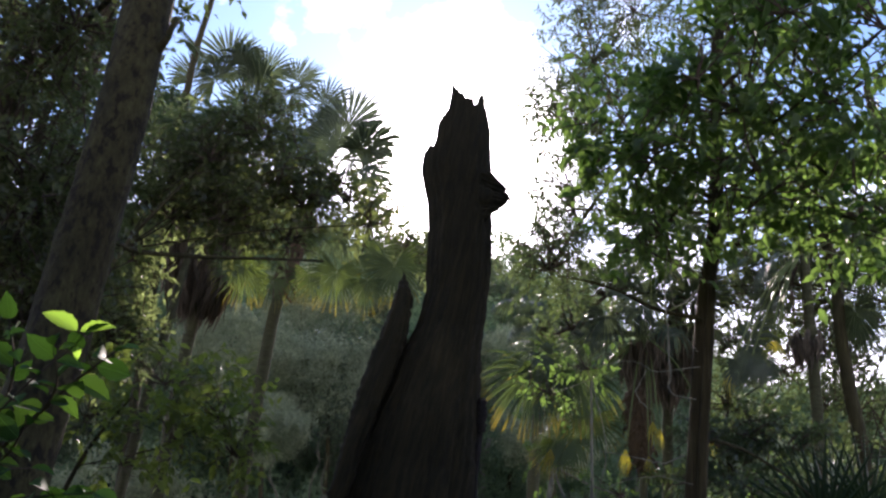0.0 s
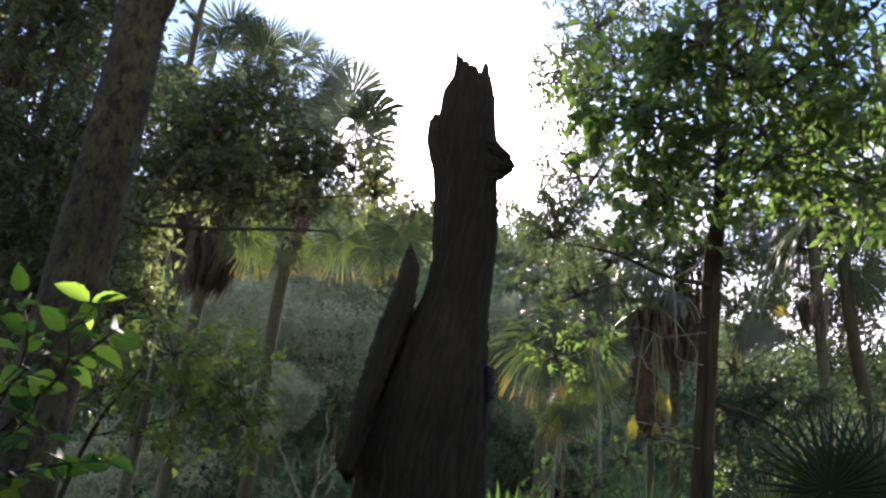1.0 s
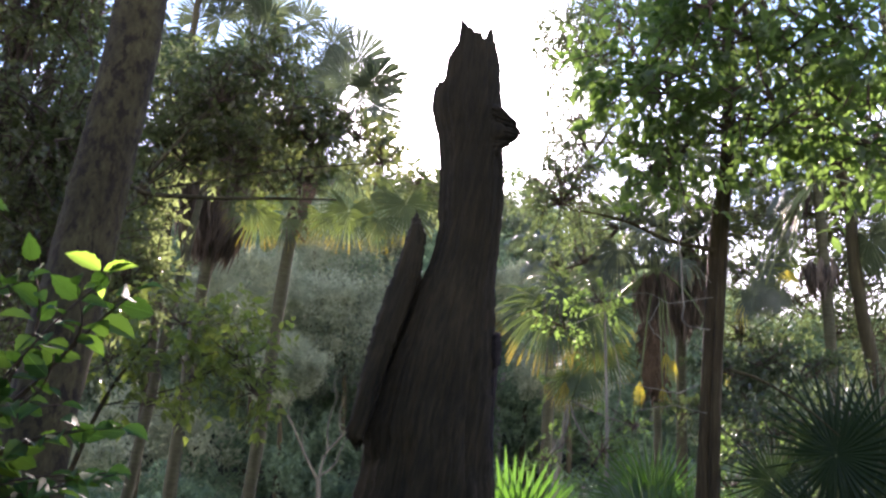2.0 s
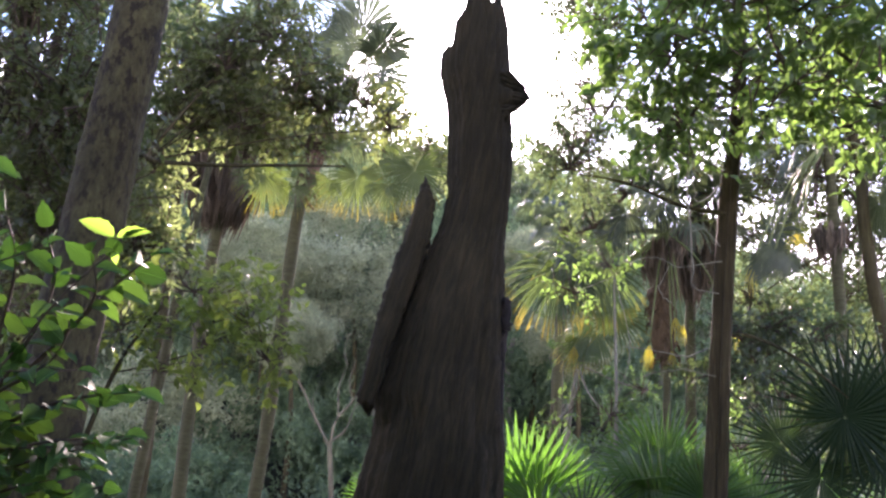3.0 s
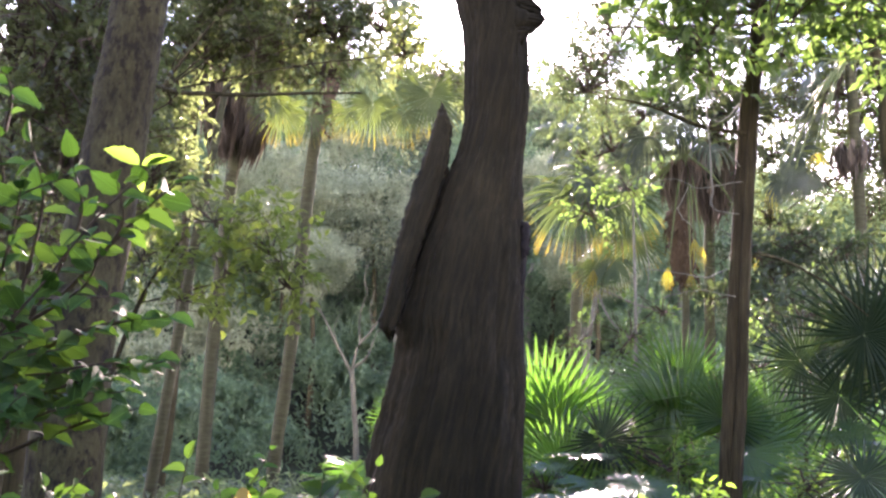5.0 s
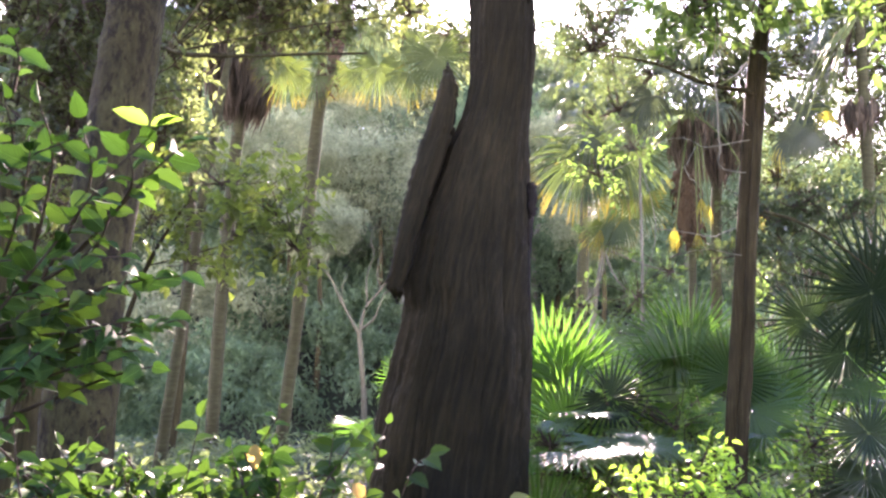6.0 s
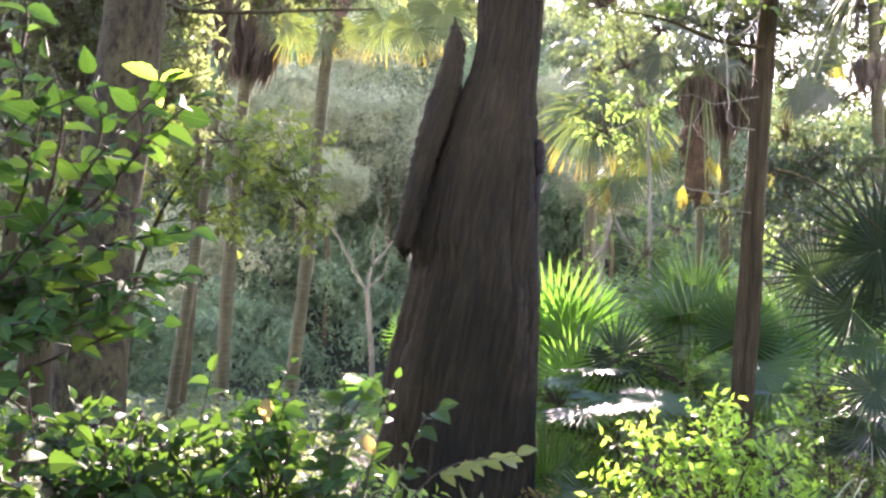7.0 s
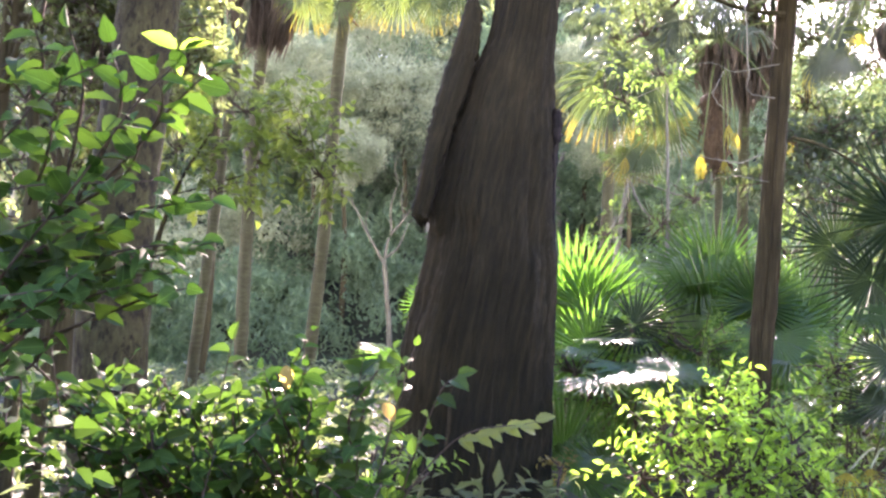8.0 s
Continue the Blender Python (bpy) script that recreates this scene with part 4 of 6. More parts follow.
def young_palms():
    flat = (-0.1, -0.2, 1.0)
    low_palm((0.75, 9.2), "young fan palm, sunlit bright green fronds beside the stump", [
        ((0.64, 8.93, 1.62), (0.14, 0.05, 1.0), (0.05, -1.0, 0.2), 0.84, 0), ((0.82, 8.85, 1.62), (0.5, 0.0, 0.8), (-0.1, -1.0, 0.2), 0.72, 5), ((0.5, 9.05, 1.35), (0.0, 0.0, 1.0), (0.2, -1.0, 0.1), 0.85, 0),
        ((0.75, 8.8, 1.3), (0.6, -0.2, 0.6), (-0.3, -0.9, 0.3), 0.7, 3), ((-0.5, 8.92, 1.6), (-1.0, -0.05, 0.1), (0.1, -1.0, 0.3), 0.4, 5), ((-0.55, 8.7, 1.2), (-0.8, -0.2, 0.0), flat, 0.45, 1)]
        + filler_fronds((0.75, 9.4), 2, 41, 0.8, 0.5), 41)
    low_palm((1.0, 8.4), "young fan palm with star-shaped glossy fronds", [
        ((1.08, 7.88, 1.54), (0.45, -0.4, -0.3), (-0.1, -0.95, 0.35), 0.55, 4), ((0.72, 7.95, 1.05), (-0.5, -0.5, 0.0), flat, 0.5, 1), ((1.15, 7.3, 1.24), (0.8, -0.3, -0.08), flat, 0.5, 3), ((1.21, 6.90, 1.25), (0.9, -0.2, -0.02), (-0.33, -0.16, 0.93), 0.40, 3), ((0.89, 6.80, 1.19), (-0.5, -0.6, -0.1), (-0.25, -0.17, 0.95), 0.30, 3), ((0.64, 7.50, 1.34), (0.3, -0.7, -0.1), (-0.17, -0.2, 0.96), 0.24, 3), ((0.9, 7.6, 1.42), (-0.3, -0.8, 0.0), flat, 0.36, 3), ((0.75, 6.9, 1.15), (0.7, -0.6, 0.0), flat, 0.45, 3), ((0.95, 7.15, 1.2), (0.2, -0.9, -0.1), (0.15, 0.1, 1.0), 0.45, 1),
        ((0.75, 8.0, 1.3), (-0.3, -0.3, 0.5), (-0.2, -0.9, 0.5), 0.5, 0)], 42)
    low_palm((1.85, 8.5), "young fan palm with arching yellow-ribbed fronds", [
        ((1.74, 8.1, 1.55), (-0.75, -0.15, 0.75), (-0.45, -0.8, 0.25), 0.78, 5), ((1.6, 8.15, 1.95), (-0.9, 0.0, 0.35), (-0.1, -0.7, 0.6), 0.5, 1), ((1.78, 8.35, 1.98), (-0.5, 0.0, 0.8), (-0.3, -0.9, 0.3), 0.62, 5), ((1.45, 8.45, 1.98), (-0.6, 0.1, 0.2), flat, 0.3, 3), ((1.51, 8.50, 2.14), (-0.7, -0.3, -0.05), (-0.41, -0.2, 0.89), 0.30, 3), ((1.74, 8.20, 2.08), (0.5, -0.6, -0.1), (-0.47, -0.17, 0.86), 0.26, 3), ((1.59, 8.00, 1.89), (-0.6, -0.5, -0.05), (-0.43, -0.18, 0.89), 0.22, 3), ((2.4, 8.1, 1.72), (0.3, 0.1, 0.8), (0.2, -1.0, 0.1), 0.5, 0), ((2.42, 8.0, 1.6), (-0.3, 0.1, 0.9), (-0.2, -1.0, 0.2), 0.42, 5), ((1.7, 8.0, 1.5), (-0.8, -0.3, -0.15), (-0.3, -0.8, 0.5), 0.66, 5),
        ((2.02, 7.9, 1.75), (0.2, 0.0, 0.5), (0.1, -0.9, 0.4), 0.5, 0), ((2.15, 7.8, 1.5), (0.5, -0.3, -0.3), (0, -0.9, 0.5), 0.55, 3)]
        + filler_fronds((1.85, 8.8), 2, 43, 1.0, 0.45), 43)
    low_palm((2.75, 6.9), "young fan palm with large round fronds coloured dark as in shade", [
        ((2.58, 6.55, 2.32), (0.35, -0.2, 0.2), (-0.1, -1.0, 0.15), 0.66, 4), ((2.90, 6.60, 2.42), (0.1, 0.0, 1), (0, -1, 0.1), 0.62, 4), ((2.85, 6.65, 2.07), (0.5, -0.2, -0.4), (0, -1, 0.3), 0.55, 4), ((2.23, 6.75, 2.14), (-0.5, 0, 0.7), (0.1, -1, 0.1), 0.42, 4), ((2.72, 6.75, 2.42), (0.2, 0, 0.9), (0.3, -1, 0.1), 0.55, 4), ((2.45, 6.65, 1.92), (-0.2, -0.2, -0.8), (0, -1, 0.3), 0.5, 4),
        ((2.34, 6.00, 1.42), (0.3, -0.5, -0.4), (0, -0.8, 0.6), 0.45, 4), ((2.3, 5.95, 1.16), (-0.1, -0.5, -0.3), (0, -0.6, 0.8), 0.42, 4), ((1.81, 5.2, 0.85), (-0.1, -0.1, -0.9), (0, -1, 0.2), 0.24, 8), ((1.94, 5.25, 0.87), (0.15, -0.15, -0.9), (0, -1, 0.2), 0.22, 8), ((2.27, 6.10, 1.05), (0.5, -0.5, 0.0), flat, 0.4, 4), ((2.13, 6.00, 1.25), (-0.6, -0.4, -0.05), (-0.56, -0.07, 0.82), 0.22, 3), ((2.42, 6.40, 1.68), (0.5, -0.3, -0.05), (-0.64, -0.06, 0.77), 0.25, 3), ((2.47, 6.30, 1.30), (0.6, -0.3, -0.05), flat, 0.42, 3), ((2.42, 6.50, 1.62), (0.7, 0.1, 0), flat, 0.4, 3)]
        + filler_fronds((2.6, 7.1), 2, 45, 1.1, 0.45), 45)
    low_palm((0.75, 7.5), "low dark fan palm at the foot of the stump", [
        ((0.5, 7.2, 0.55), (0.4, -0.1, 0.9), (0.3, -0.9, 0.2), 0.6, 0), ((0.85, 7.0, 0.5), (0.5, -0.3, 0.5), (0.2, -0.9, 0.3), 0.55, 5), ((0.6, 6.95, 0.5), (0.9, -0.2, 0.3), (0, -0.7, 0.7), 0.55, 1)], 47)
    for k, (x, y, s, lab) in enumerate(((3.1, 8.9, 0.6, "dense"), (2.3, 10.6, 0.6, "green"), (0.3, 11.2, 0.5, "green"), (3.5, 10.5, 0.65, "tall shaded"), (-0.9, 10.4, 0.4, "small"), (1.3, 10.6, 0.5, "green"), (4.4, 9.6, 0.7, "dense"))):
        low_palm((x, y), lab + " young fan palm on the forest floor", filler_fronds((x, y), 9, 60 + k, 1.0 * s / 0.6, s, 1.05), 60 + k)


young_palms()

# ---------------- trees ----------------


def trunk_part(root, at, pts, radii, mat, seed, sides=16, flute=0.0, n=60, wobble=0.02, name="trunk"):
    p = bend([np.asarray(q) - at for q in pts], n)
    return part(name, Tubes().add(p, radii, sides=sides, wobble=wobble, seed=seed, flute=flute).mesh(name, mat), root)


def leafy_tree(name, at, label, pts, radii, bark, masses, per_mass, leaves, twig_len, leaf_len, ratio, leaf_mat_, seed, roots=None, shape=LEAF_MID, flute=0.0, category="tree", group="", droop=0.3, up=0.25, thin=1.0, twig=1.0):
    """A tapered trunk with limbs and a crown of many single leaves."""
    g = np.random.default_rng(seed)
    at = np.asarray(at, float)
    root = thing(name, at, label, category, group)
    if pts:
        trunk_part(root, at, pts, radii, bark, seed, flute=flute)
    t, limbs = Tubes(), []
    local = [(np.asarray(c, float) - at, r) for c, r in masses]
    rts = [np.asarray(q, float) - at for q in (roots or [pts[-1]])]
    P, D, N, L, W = twigs_and_leaves(g, local, per_mass, leaves, twig_len, leaf_len, ratio, t, rts, limbs, droop=droop, up=up, twig_r=(0.004 + twig_len * 0.008) * twig)
    for lp, lr in limbs:
        part("limb", Tubes().add(lp, [v * thin for v in lr], sides=8, wobble=0.05, seed=seed).mesh("limb", bark), root)
    part("twig_mass", t.mesh("twig_mass", M_TWIG), root)["kind"] = "stuff"
    crown = part("crown", leaves_mesh("crown", P, D, N, L, W, shape, leaf_mat_), root)
    crown["kind"] = "stuff"
    return root


def trees():
    # blotched trunk close by
    leafy_tree("tree", (-1.64, 4.15, G(-1.64, 4.15)), "smooth-barked tree with pale blotched bark", [(-1.66, 4.15, -0.1), (-1.655, 4.15, 1.3), (-1.66, 4.17, 2.0), (-1.625, 4.2, 2.65), (-1.6, 4.2, 3.1), (-1.57, 4.2, 3.6), (-1.56, 4.2, 4.3), (-1.54, 4.2, 6.5), (-1.5, 4.3, 8.5)],
               [0.175, 0.156, 0.143, 0.134, 0.128, 0.122, 0.118, 0.105, 0.06], M_BARK_PALE,
               [((-2.6, 5.6, 5.0), (0.8, 0.9, 0.8)), ((-2.9, 6.0, 4.0), (0.7, 0.9, 0.8)), ((-3.0, 6.2, 2.9), (0.75, 0.9, 0.7)), ((-2.2, 5.4, 6.0), (0.9, 0.9, 0.6)), ((-1.2, 4.9, 7.4), (1.2, 1.2, 0.8))],
               150, 9, 0.26, 0.085, 0.42, M_LEAF_DARK, 101, roots=[(-1.6, 4.2, 4.5), (-1.6, 4.2, 3.6), (-1.57, 4.22, 2.8), (-1.6, 4.2, 5.3), (-1.55, 4.25, 7.0)])
    near = bpy.data.objects["tree"]
    for nm, pts, rad in (("limb", [(-1.6, 4.25, 3.25), (-1.75, 5.1, 3.3), (-1.45, 5.35, 3.36), (-1.1, 5.4, 3.4), (-0.7, 5.45, 3.44)], [0.022, 0.016, 0.013, 0.01, 0.006]), ("broken_stub", [(-1.52, 4.2, 3.95), (-1.43, 4.15, 4.02), (-1.385, 4.12, 4.14)], [0.03, 0.02, 0.012])):
        part(nm, Tubes().add(bend([np.asarray(q) - np.array(near.location) for q in pts], 22), rad, sides=8, wobble=0.06, seed=6).mesh(nm, M_BARK_BROWN), near)
    # mid-left tree whose leaves hang before the palms
    leafy_tree("tree", (-3.25, 8.5, G(-3.25, 8.5)), "small-leaved tree with sprays of sunlit leaves before the palms", [(-3.25, 8.5, -0.1), (-3.25, 8.45, 1.3), (-3.2, 8.4, 3.2), (-2.9, 8.5, 4.4), (-2.3, 8.8, 5.6)], [0.055, 0.045, 0.034, 0.02, 0.008], M_BARK_BROWN,
               [((-1.7, 8.9, 5.5), (0.38, 0.5, 0.3)), ((-2.05, 8.8, 5.0), (0.4, 0.5, 0.32)), ((-1.95, 8.9, 6.0), (0.3, 0.4, 0.25)), ((-1.45, 9.0, 5.25), (0.25, 0.4, 0.2)), ((-2.35, 8.8, 5.6), (0.35, 0.4, 0.35)), ((-1.0, 9.0, 5.35), (0.3, 0.35, 0.16)), ((-0.75, 9.0, 5.1), (0.22, 0.3, 0.13))],
               [95, 95, 95, 95, 95, 34, 18], 9, 0.24, 0.085, 0.5, M_LEAF_SPRAY, 103, roots=[(-2.9, 8.5, 4.4), (-2.5, 8.7, 5.2)], thin=0.4)
    # low spray over the palm trunks
    leafy_tree("sapling", (-2.5, 6.3, G(-2.5, 6.3)), "slender sapling with dense small glossy leaves", [(-2.5, 6.3, -0.1), (-2.38, 6.3, 1.2), (-2.15, 6.28, 2.2), (-1.85, 6.25, 2.75)], [0.03, 0.024, 0.014, 0.006], M_BARK_BROWN,
               [((-1.3, 6.2, 2.66), (0.34, 0.4, 0.18)), ((-1.68, 6.2, 2.84), (0.32, 0.4, 0.16)), ((-1.85, 6.2, 2.34), (0.22, 0.3, 0.2)), ((-1.18, 6.2, 2.46), (0.2, 0.3, 0.2)), ((-2.08, 6.1, 2.62), (0.2, 0.3, 0.36)), ((-1.55, 6.15, 2.5), (0.25, 0.3, 0.15))],
               [30, 27, 20, 22, 22, 13], 8, 0.2, 0.08, 0.55, M_LEAF_AIRY, 105, roots=[(-2.12, 6.28, 2.25), (-2.0, 6.26, 2.6)], thin=0.4, twig=0.4)
    # far fine-leaved crown by the sky
    leafy_tree("tree", (5.15, 11.7, G(5.15, 11.7)), "tall fine-leaved tree against the bright sky", [(5.3, 11.7, -0.1), (5.2, 11.7, 2.2), (5.12, 11.70, 3.72), (5.00, 11.70, 4.53), (4.92, 11.70, 5.24), (4.75, 11.65, 6.5), (3.5, 11.3, 9), (2.7, 11, 11)], [0.1, 0.09, 0.085, 0.08, 0.075, 0.07, 0.05, 0.02], M_BARK_BROWN,
               [((1.55, 10.8, 8.4), (0.65, 0.8, 0.75)), ((2.1, 10.8, 9.2), (1.0, 0.9, 0.7)), ((2.0, 10.8, 7.6), (0.7, 0.8, 0.6)), ((1.25, 10.8, 7.4), (0.45, 0.7, 0.4)), ((2.9, 10.9, 8.2), (0.9, 0.9, 0.9)),
                ((3.6, 11, 9.0), (1.0, 0.9, 0.8)), ((1.45, 10.9, 6.4), (0.5, 0.7, 0.5)), ((1.2, 10.9, 5.6), (0.4, 0.6, 0.45))],
               210, 9, 0.3, 0.078, 0.42, M_LEAF_DARK, 107, shape=LEAF_FOLD, roots=[(4.6, 11.6, 6.8), (3.5, 11.3, 9), (4.1, 11.45, 7.8)], droop=0.45, thin=0.6)
    # nearer broad-leaved crown
    leafy_tree("tree", (1.78, 6.92, G(1.78, 6.92)), "slender fluted brown trunk with broad shining leaves", [(1.77, 6.92, -0.1), (1.79, 6.92, 1.2), (1.83, 6.92, 2.2), (1.91, 6.9, 3.8), (2.0, 6.91, 4.6), (2.0, 6.8, 6.2), (2.2, 6.6, 8.0)], [0.085, 0.06, 0.055, 0.054, 0.052, 0.045, 0.02], M_BARK_RIBBED,
               [((1.3, 6.3, 4.9), (0.55, 0.6, 0.42)), ((1.9, 6.0, 5.2), (0.7, 0.6, 0.6)), ((2.5, 5.9, 5.3), (0.7, 0.6, 0.7)), ((2.1, 6.0, 4.52), (0.6, 0.6, 0.35)), ((2.7, 6.0, 4.4), (0.6, 0.6, 0.4)), ((2.3, 5.9, 6.2), (0.9, 0.7, 0.6)), ((1.5, 6.5, 4.35), (0.4, 0.5, 0.3))],
               [100, 100, 100, 72, 84, 100, 52], 9, 0.26, 0.112, 0.5, M_LEAF_BROAD, 109, roots=[(2.0, 6.9, 4.7), (2.0, 6.8, 5.6)], flute=0.2)
    rt = [o for o in bpy.data.objects if o.name.startswith("tree") and o.parent is None][-1]
    for pts in ([(1.88, 6.81, 3.73), (1.55, 6.85, 3.79), (1.27, 6.85, 3.90), (1.02, 6.84, 3.95), (0.82, 6.82, 3.96)],
                [(1.95, 6.79, 4.29), (2.18, 6.83, 4.35), (2.43, 6.74, 4.39), (2.68, 6.65, 4.47)]):
        part("limb", Tubes().add(bend([np.asarray(q) - np.array(rt.location) for q in pts], 22), [0.018, 0.013, 0.009, 0.004], sides=8, wobble=0.08, seed=5).mesh("limb", M_BARK_BROWN), rt)
    st = bend([np.asarray(q) - np.array(rt.location) for q in ((1.82, 6.87, -0.1), (1.825, 6.86, 1.2), (1.865, 6.86, 1.9), (1.88, 6.84, 2.6), (1.945, 6.85, 3.8), (2.04, 6.87, 5.0))], 50)
    part("fused_stem", Tubes().add(st, [0.045, 0.036, 0.034, 0.032, 0.02], sides=12, wobble=0.05, seed=8, flute=0.16).mesh("fused_stem", M_BARK_RIBBED), rt, "second thinner stem grown into the trunk")
    # leaves on the same level farther to the right, lower
    leafy_tree("sapling", (1.2, 8.4, G(1.2, 8.4)), "thin sapling with light green leaves among the palms", [(1.3, 8.4, -0.1), (1.4, 8.4, 2), (1.35, 8.4, 3.6)], [0.025, 0.018, 0.008], M_BARK_GREY,
               [((1.0, 8.4, 3.5), (0.28, 0.3, 0.2)), ((1.3, 8.4, 3.75), (0.25, 0.3, 0.2)), ((1.35, 8.4, 2.5), (0.15, 0.2, 0.3))], 16, 8, 0.2, 0.065, 0.5, M_LEAF_BROAD, 111, thin=0.35, twig=0.6)
    leafy_tree("tree", (6.9, 12.9, G(6.9, 12.9)), "tree with a straight brown trunk behind the palms", [(6.9, 12.9, -0.1), (6.8, 12.9, 4.0), (6.5, 12.9, 6), (6.0, 12.9, 9.5)], [0.13, 0.11, 0.095, 0.06], M_BARK_BROWN,
               [((5.0, 12.6, 8.5), (1.4, 1.0, 1.2)), ((4.2, 12.4, 7.4), (1.0, 1.0, 0.7)), ((5.8, 12.6, 7.0), (0.9, 1.0, 0.9)), ((5.9, 12.4, 4.2), (0.8, 0.8, 0.9)), ((5.0, 12.0, 3.2), (0.8, 0.8, 0.8)),
                ((3.94, 13.00, 6.10), (0.5, 0.5, 0.4)), ((4.64, 13.00, 6.23), (0.5, 0.5, 0.4)), ((5.33, 13.00, 6.20), (0.5, 0.5, 0.45)), ((3.90, 13.00, 5.45), (0.4, 0.5, 0.35)), ((5.54, 13.00, 5.41), (0.35, 0.5, 0.4)), ((3.32, 13.00, 6.06), (0.4, 0.5, 0.4)), ((5.04, 13.00, 6.67), (0.6, 0.5, 0.4)), ((2.24, 13.00, 5.98), (0.4, 0.5, 0.3)), ((1.79, 13.00, 5.47), (0.4, 0.5, 0.3)), ((5.21, 13.00, 4.68), (0.3, 0.5, 0.25)), ((5.66, 13.00, 4.71), (0.35, 0.5, 0.3)), ((4.26, 13.00, 4.31), (0.4, 0.5, 0.3)), ((3.93, 13.00, 4.59), (0.3, 0.4, 0.25)),
                ((4.99, 13.4, 7.53), (0.5, 0.5, 0.42)), ((5.46, 13.4, 6.87), (0.5, 0.5, 0.42)), ((6.05, 13.4, 7.28), (0.5, 0.5, 0.42)), ((5.02, 13.4, 5.97), (0.5, 0.5, 0.42)), ((5.57, 13.4, 5.70), (0.5, 0.5, 0.42)), ((6.15, 13.4, 6.08), (0.5, 0.5, 0.42)), ((4.55, 13.4, 6.69), (0.5, 0.5, 0.42)), ((4.76, 13.4, 5.29), (0.5, 0.5, 0.42))],
               [120] * 5 + [75] * 7 + [55, 55, 45, 55, 60, 35] + [95] * 8, 8, 0.35, 0.11, 0.42, M_LEAF_DARK, 113, shape=LEAF_FOLD, roots=[(6.5, 12.9, 6), (6.3, 12.9, 7.5)], thin=0.4)
    g = np.random.default_rng(141)
    o, tw, lm = np.array(rt.location), Tubes(), []
    big = [((1.5, 5.6, 5.05), (0.3, 0.3, 0.25)), ((1.95, 5.2, 5.3), (0.3, 0.3, 0.15)), ((2.5, 5.1, 5.2), (0.4, 0.3, 0.2)), ((2.75, 5.2, 3.85), (0.3, 0.3, 0.2)), ((1.3, 6.0, 4.6), (0.25, 0.25, 0.2))]
    P, D, N, L, W = twigs_and_leaves(g, [(np.array(c) - o, r) for c, r in big], [9, 8, 10, 9, 5], 7, 0.26, 0.115, 0.5, tw, [np.array((2.0, 6.85, 5.0)) - o, np.array((2.0, 6.8, 5.8)) - o], lm, droop=0.3)
    for lp, lr in lm:
        part("limb", Tubes().add(lp, [v * 0.6 for v in lr], sides=7, wobble=0.05, seed=4).mesh("limb", M_BARK_BROWN), rt)
    part("twig_mass", tw.mesh("outer_twigs", M_TWIG), rt)["kind"] = "stuff"
    part("outer_leaves", leaves_mesh("outer_leaves", P, D, N, L, W, LEAF_NEAR, M_LEAF_SHRUB), rt, "larger bright green young leaves")["kind"] = "stuff"
    limb = [(1.9, 6.62, 2.84), (2.1, 6.55, 2.77), (2.35, 6.45, 2.6), (2.55, 6.4, 2.42)]
    part("limb", Tubes().add(bend([np.asarray(q) - np.array(rt.location) for q in limb], 22), [0.014, 0.011, 0.008, 0.004], sides=8, wobble=0.08, seed=9).mesh("limb", M_BARK_BROWN), rt)
    leafy_tree("sapling", (3.0, 9.0, G(3.0, 9.0)), "dark-leaved sapling under the palm fans", [(3.0, 9.0, -0.1), (3.0, 8.95, 1.4), (2.95, 8.9, 2.5)], [0.025, 0.02, 0.008], M_BARK_BROWN,
               [((2.9, 8.75, 2.75), (0.3, 0.35, 0.2)), ((3.1, 8.75, 2.5), (0.25, 0.3, 0.2)), ((2.75, 9.60, 3.44), (0.3, 0.35, 0.2)), ((3.09, 9.60, 3.53), (0.3, 0.35, 0.2)), ((2.97, 9.60, 3.12), (0.35, 0.35, 0.2)), ((3.44, 9.60, 3.41), (0.35, 0.35, 0.25)), ((2.54, 9.60, 3.04), (0.25, 0.3, 0.2))], [50, 50, 45, 45, 50, 50, 30], 9, 0.2, 0.08, 0.5, M_LEAF_DARK, 131, thin=0.6)
    leafy_tree("tree", (1.7, 15.2, G(1.7, 15.2)), "light-leaved small tree lit through behind the palms", [(1.7, 15.2, -0.4), (1.75, 15.2, 2.0), (1.9, 15.1, 3.8)], [0.07, 0.055, 0.025], M_BARK_GREY,
               [((1.75, 14.6, 4.6), (0.5, 0.5, 0.35)), ((1.9, 14.8, 3.9), (0.5, 0.6, 0.35)), ((2.3, 14.8, 3.2), (0.5, 0.6, 0.4)), ((1.6, 14.8, 3.0), (0.4, 0.6, 0.35)), ((2.9, 15.0, 3.6), (0.5, 0.6, 0.4))], 18, 9, 0.28, 0.08, 0.48, M_LEAF_BROAD, 133)
    leafy_tree("tree", (4.6, 14.2, G(4.6, 14.2)), "light-leaved small tree lit through behind the palms", [(4.6, 14.2, -0.4), (4.5, 14.2, 1.6), (4.4, 14.1, 3.0)], [0.07, 0.055, 0.025], M_BARK_GREY,
               [((4.3, 13.9, 3.3), (0.6, 0.6, 0.4)), ((4.9, 13.9, 3.6), (0.5, 0.6, 0.4)), ((4.0, 13.9, 2.7), (0.5, 0.6, 0.4)), ((4.7, 13.9, 2.6), (0.6, 0.6, 0.4))], 38, 9, 0.28, 0.08, 0.48, M_LEAF_BROAD, 135)
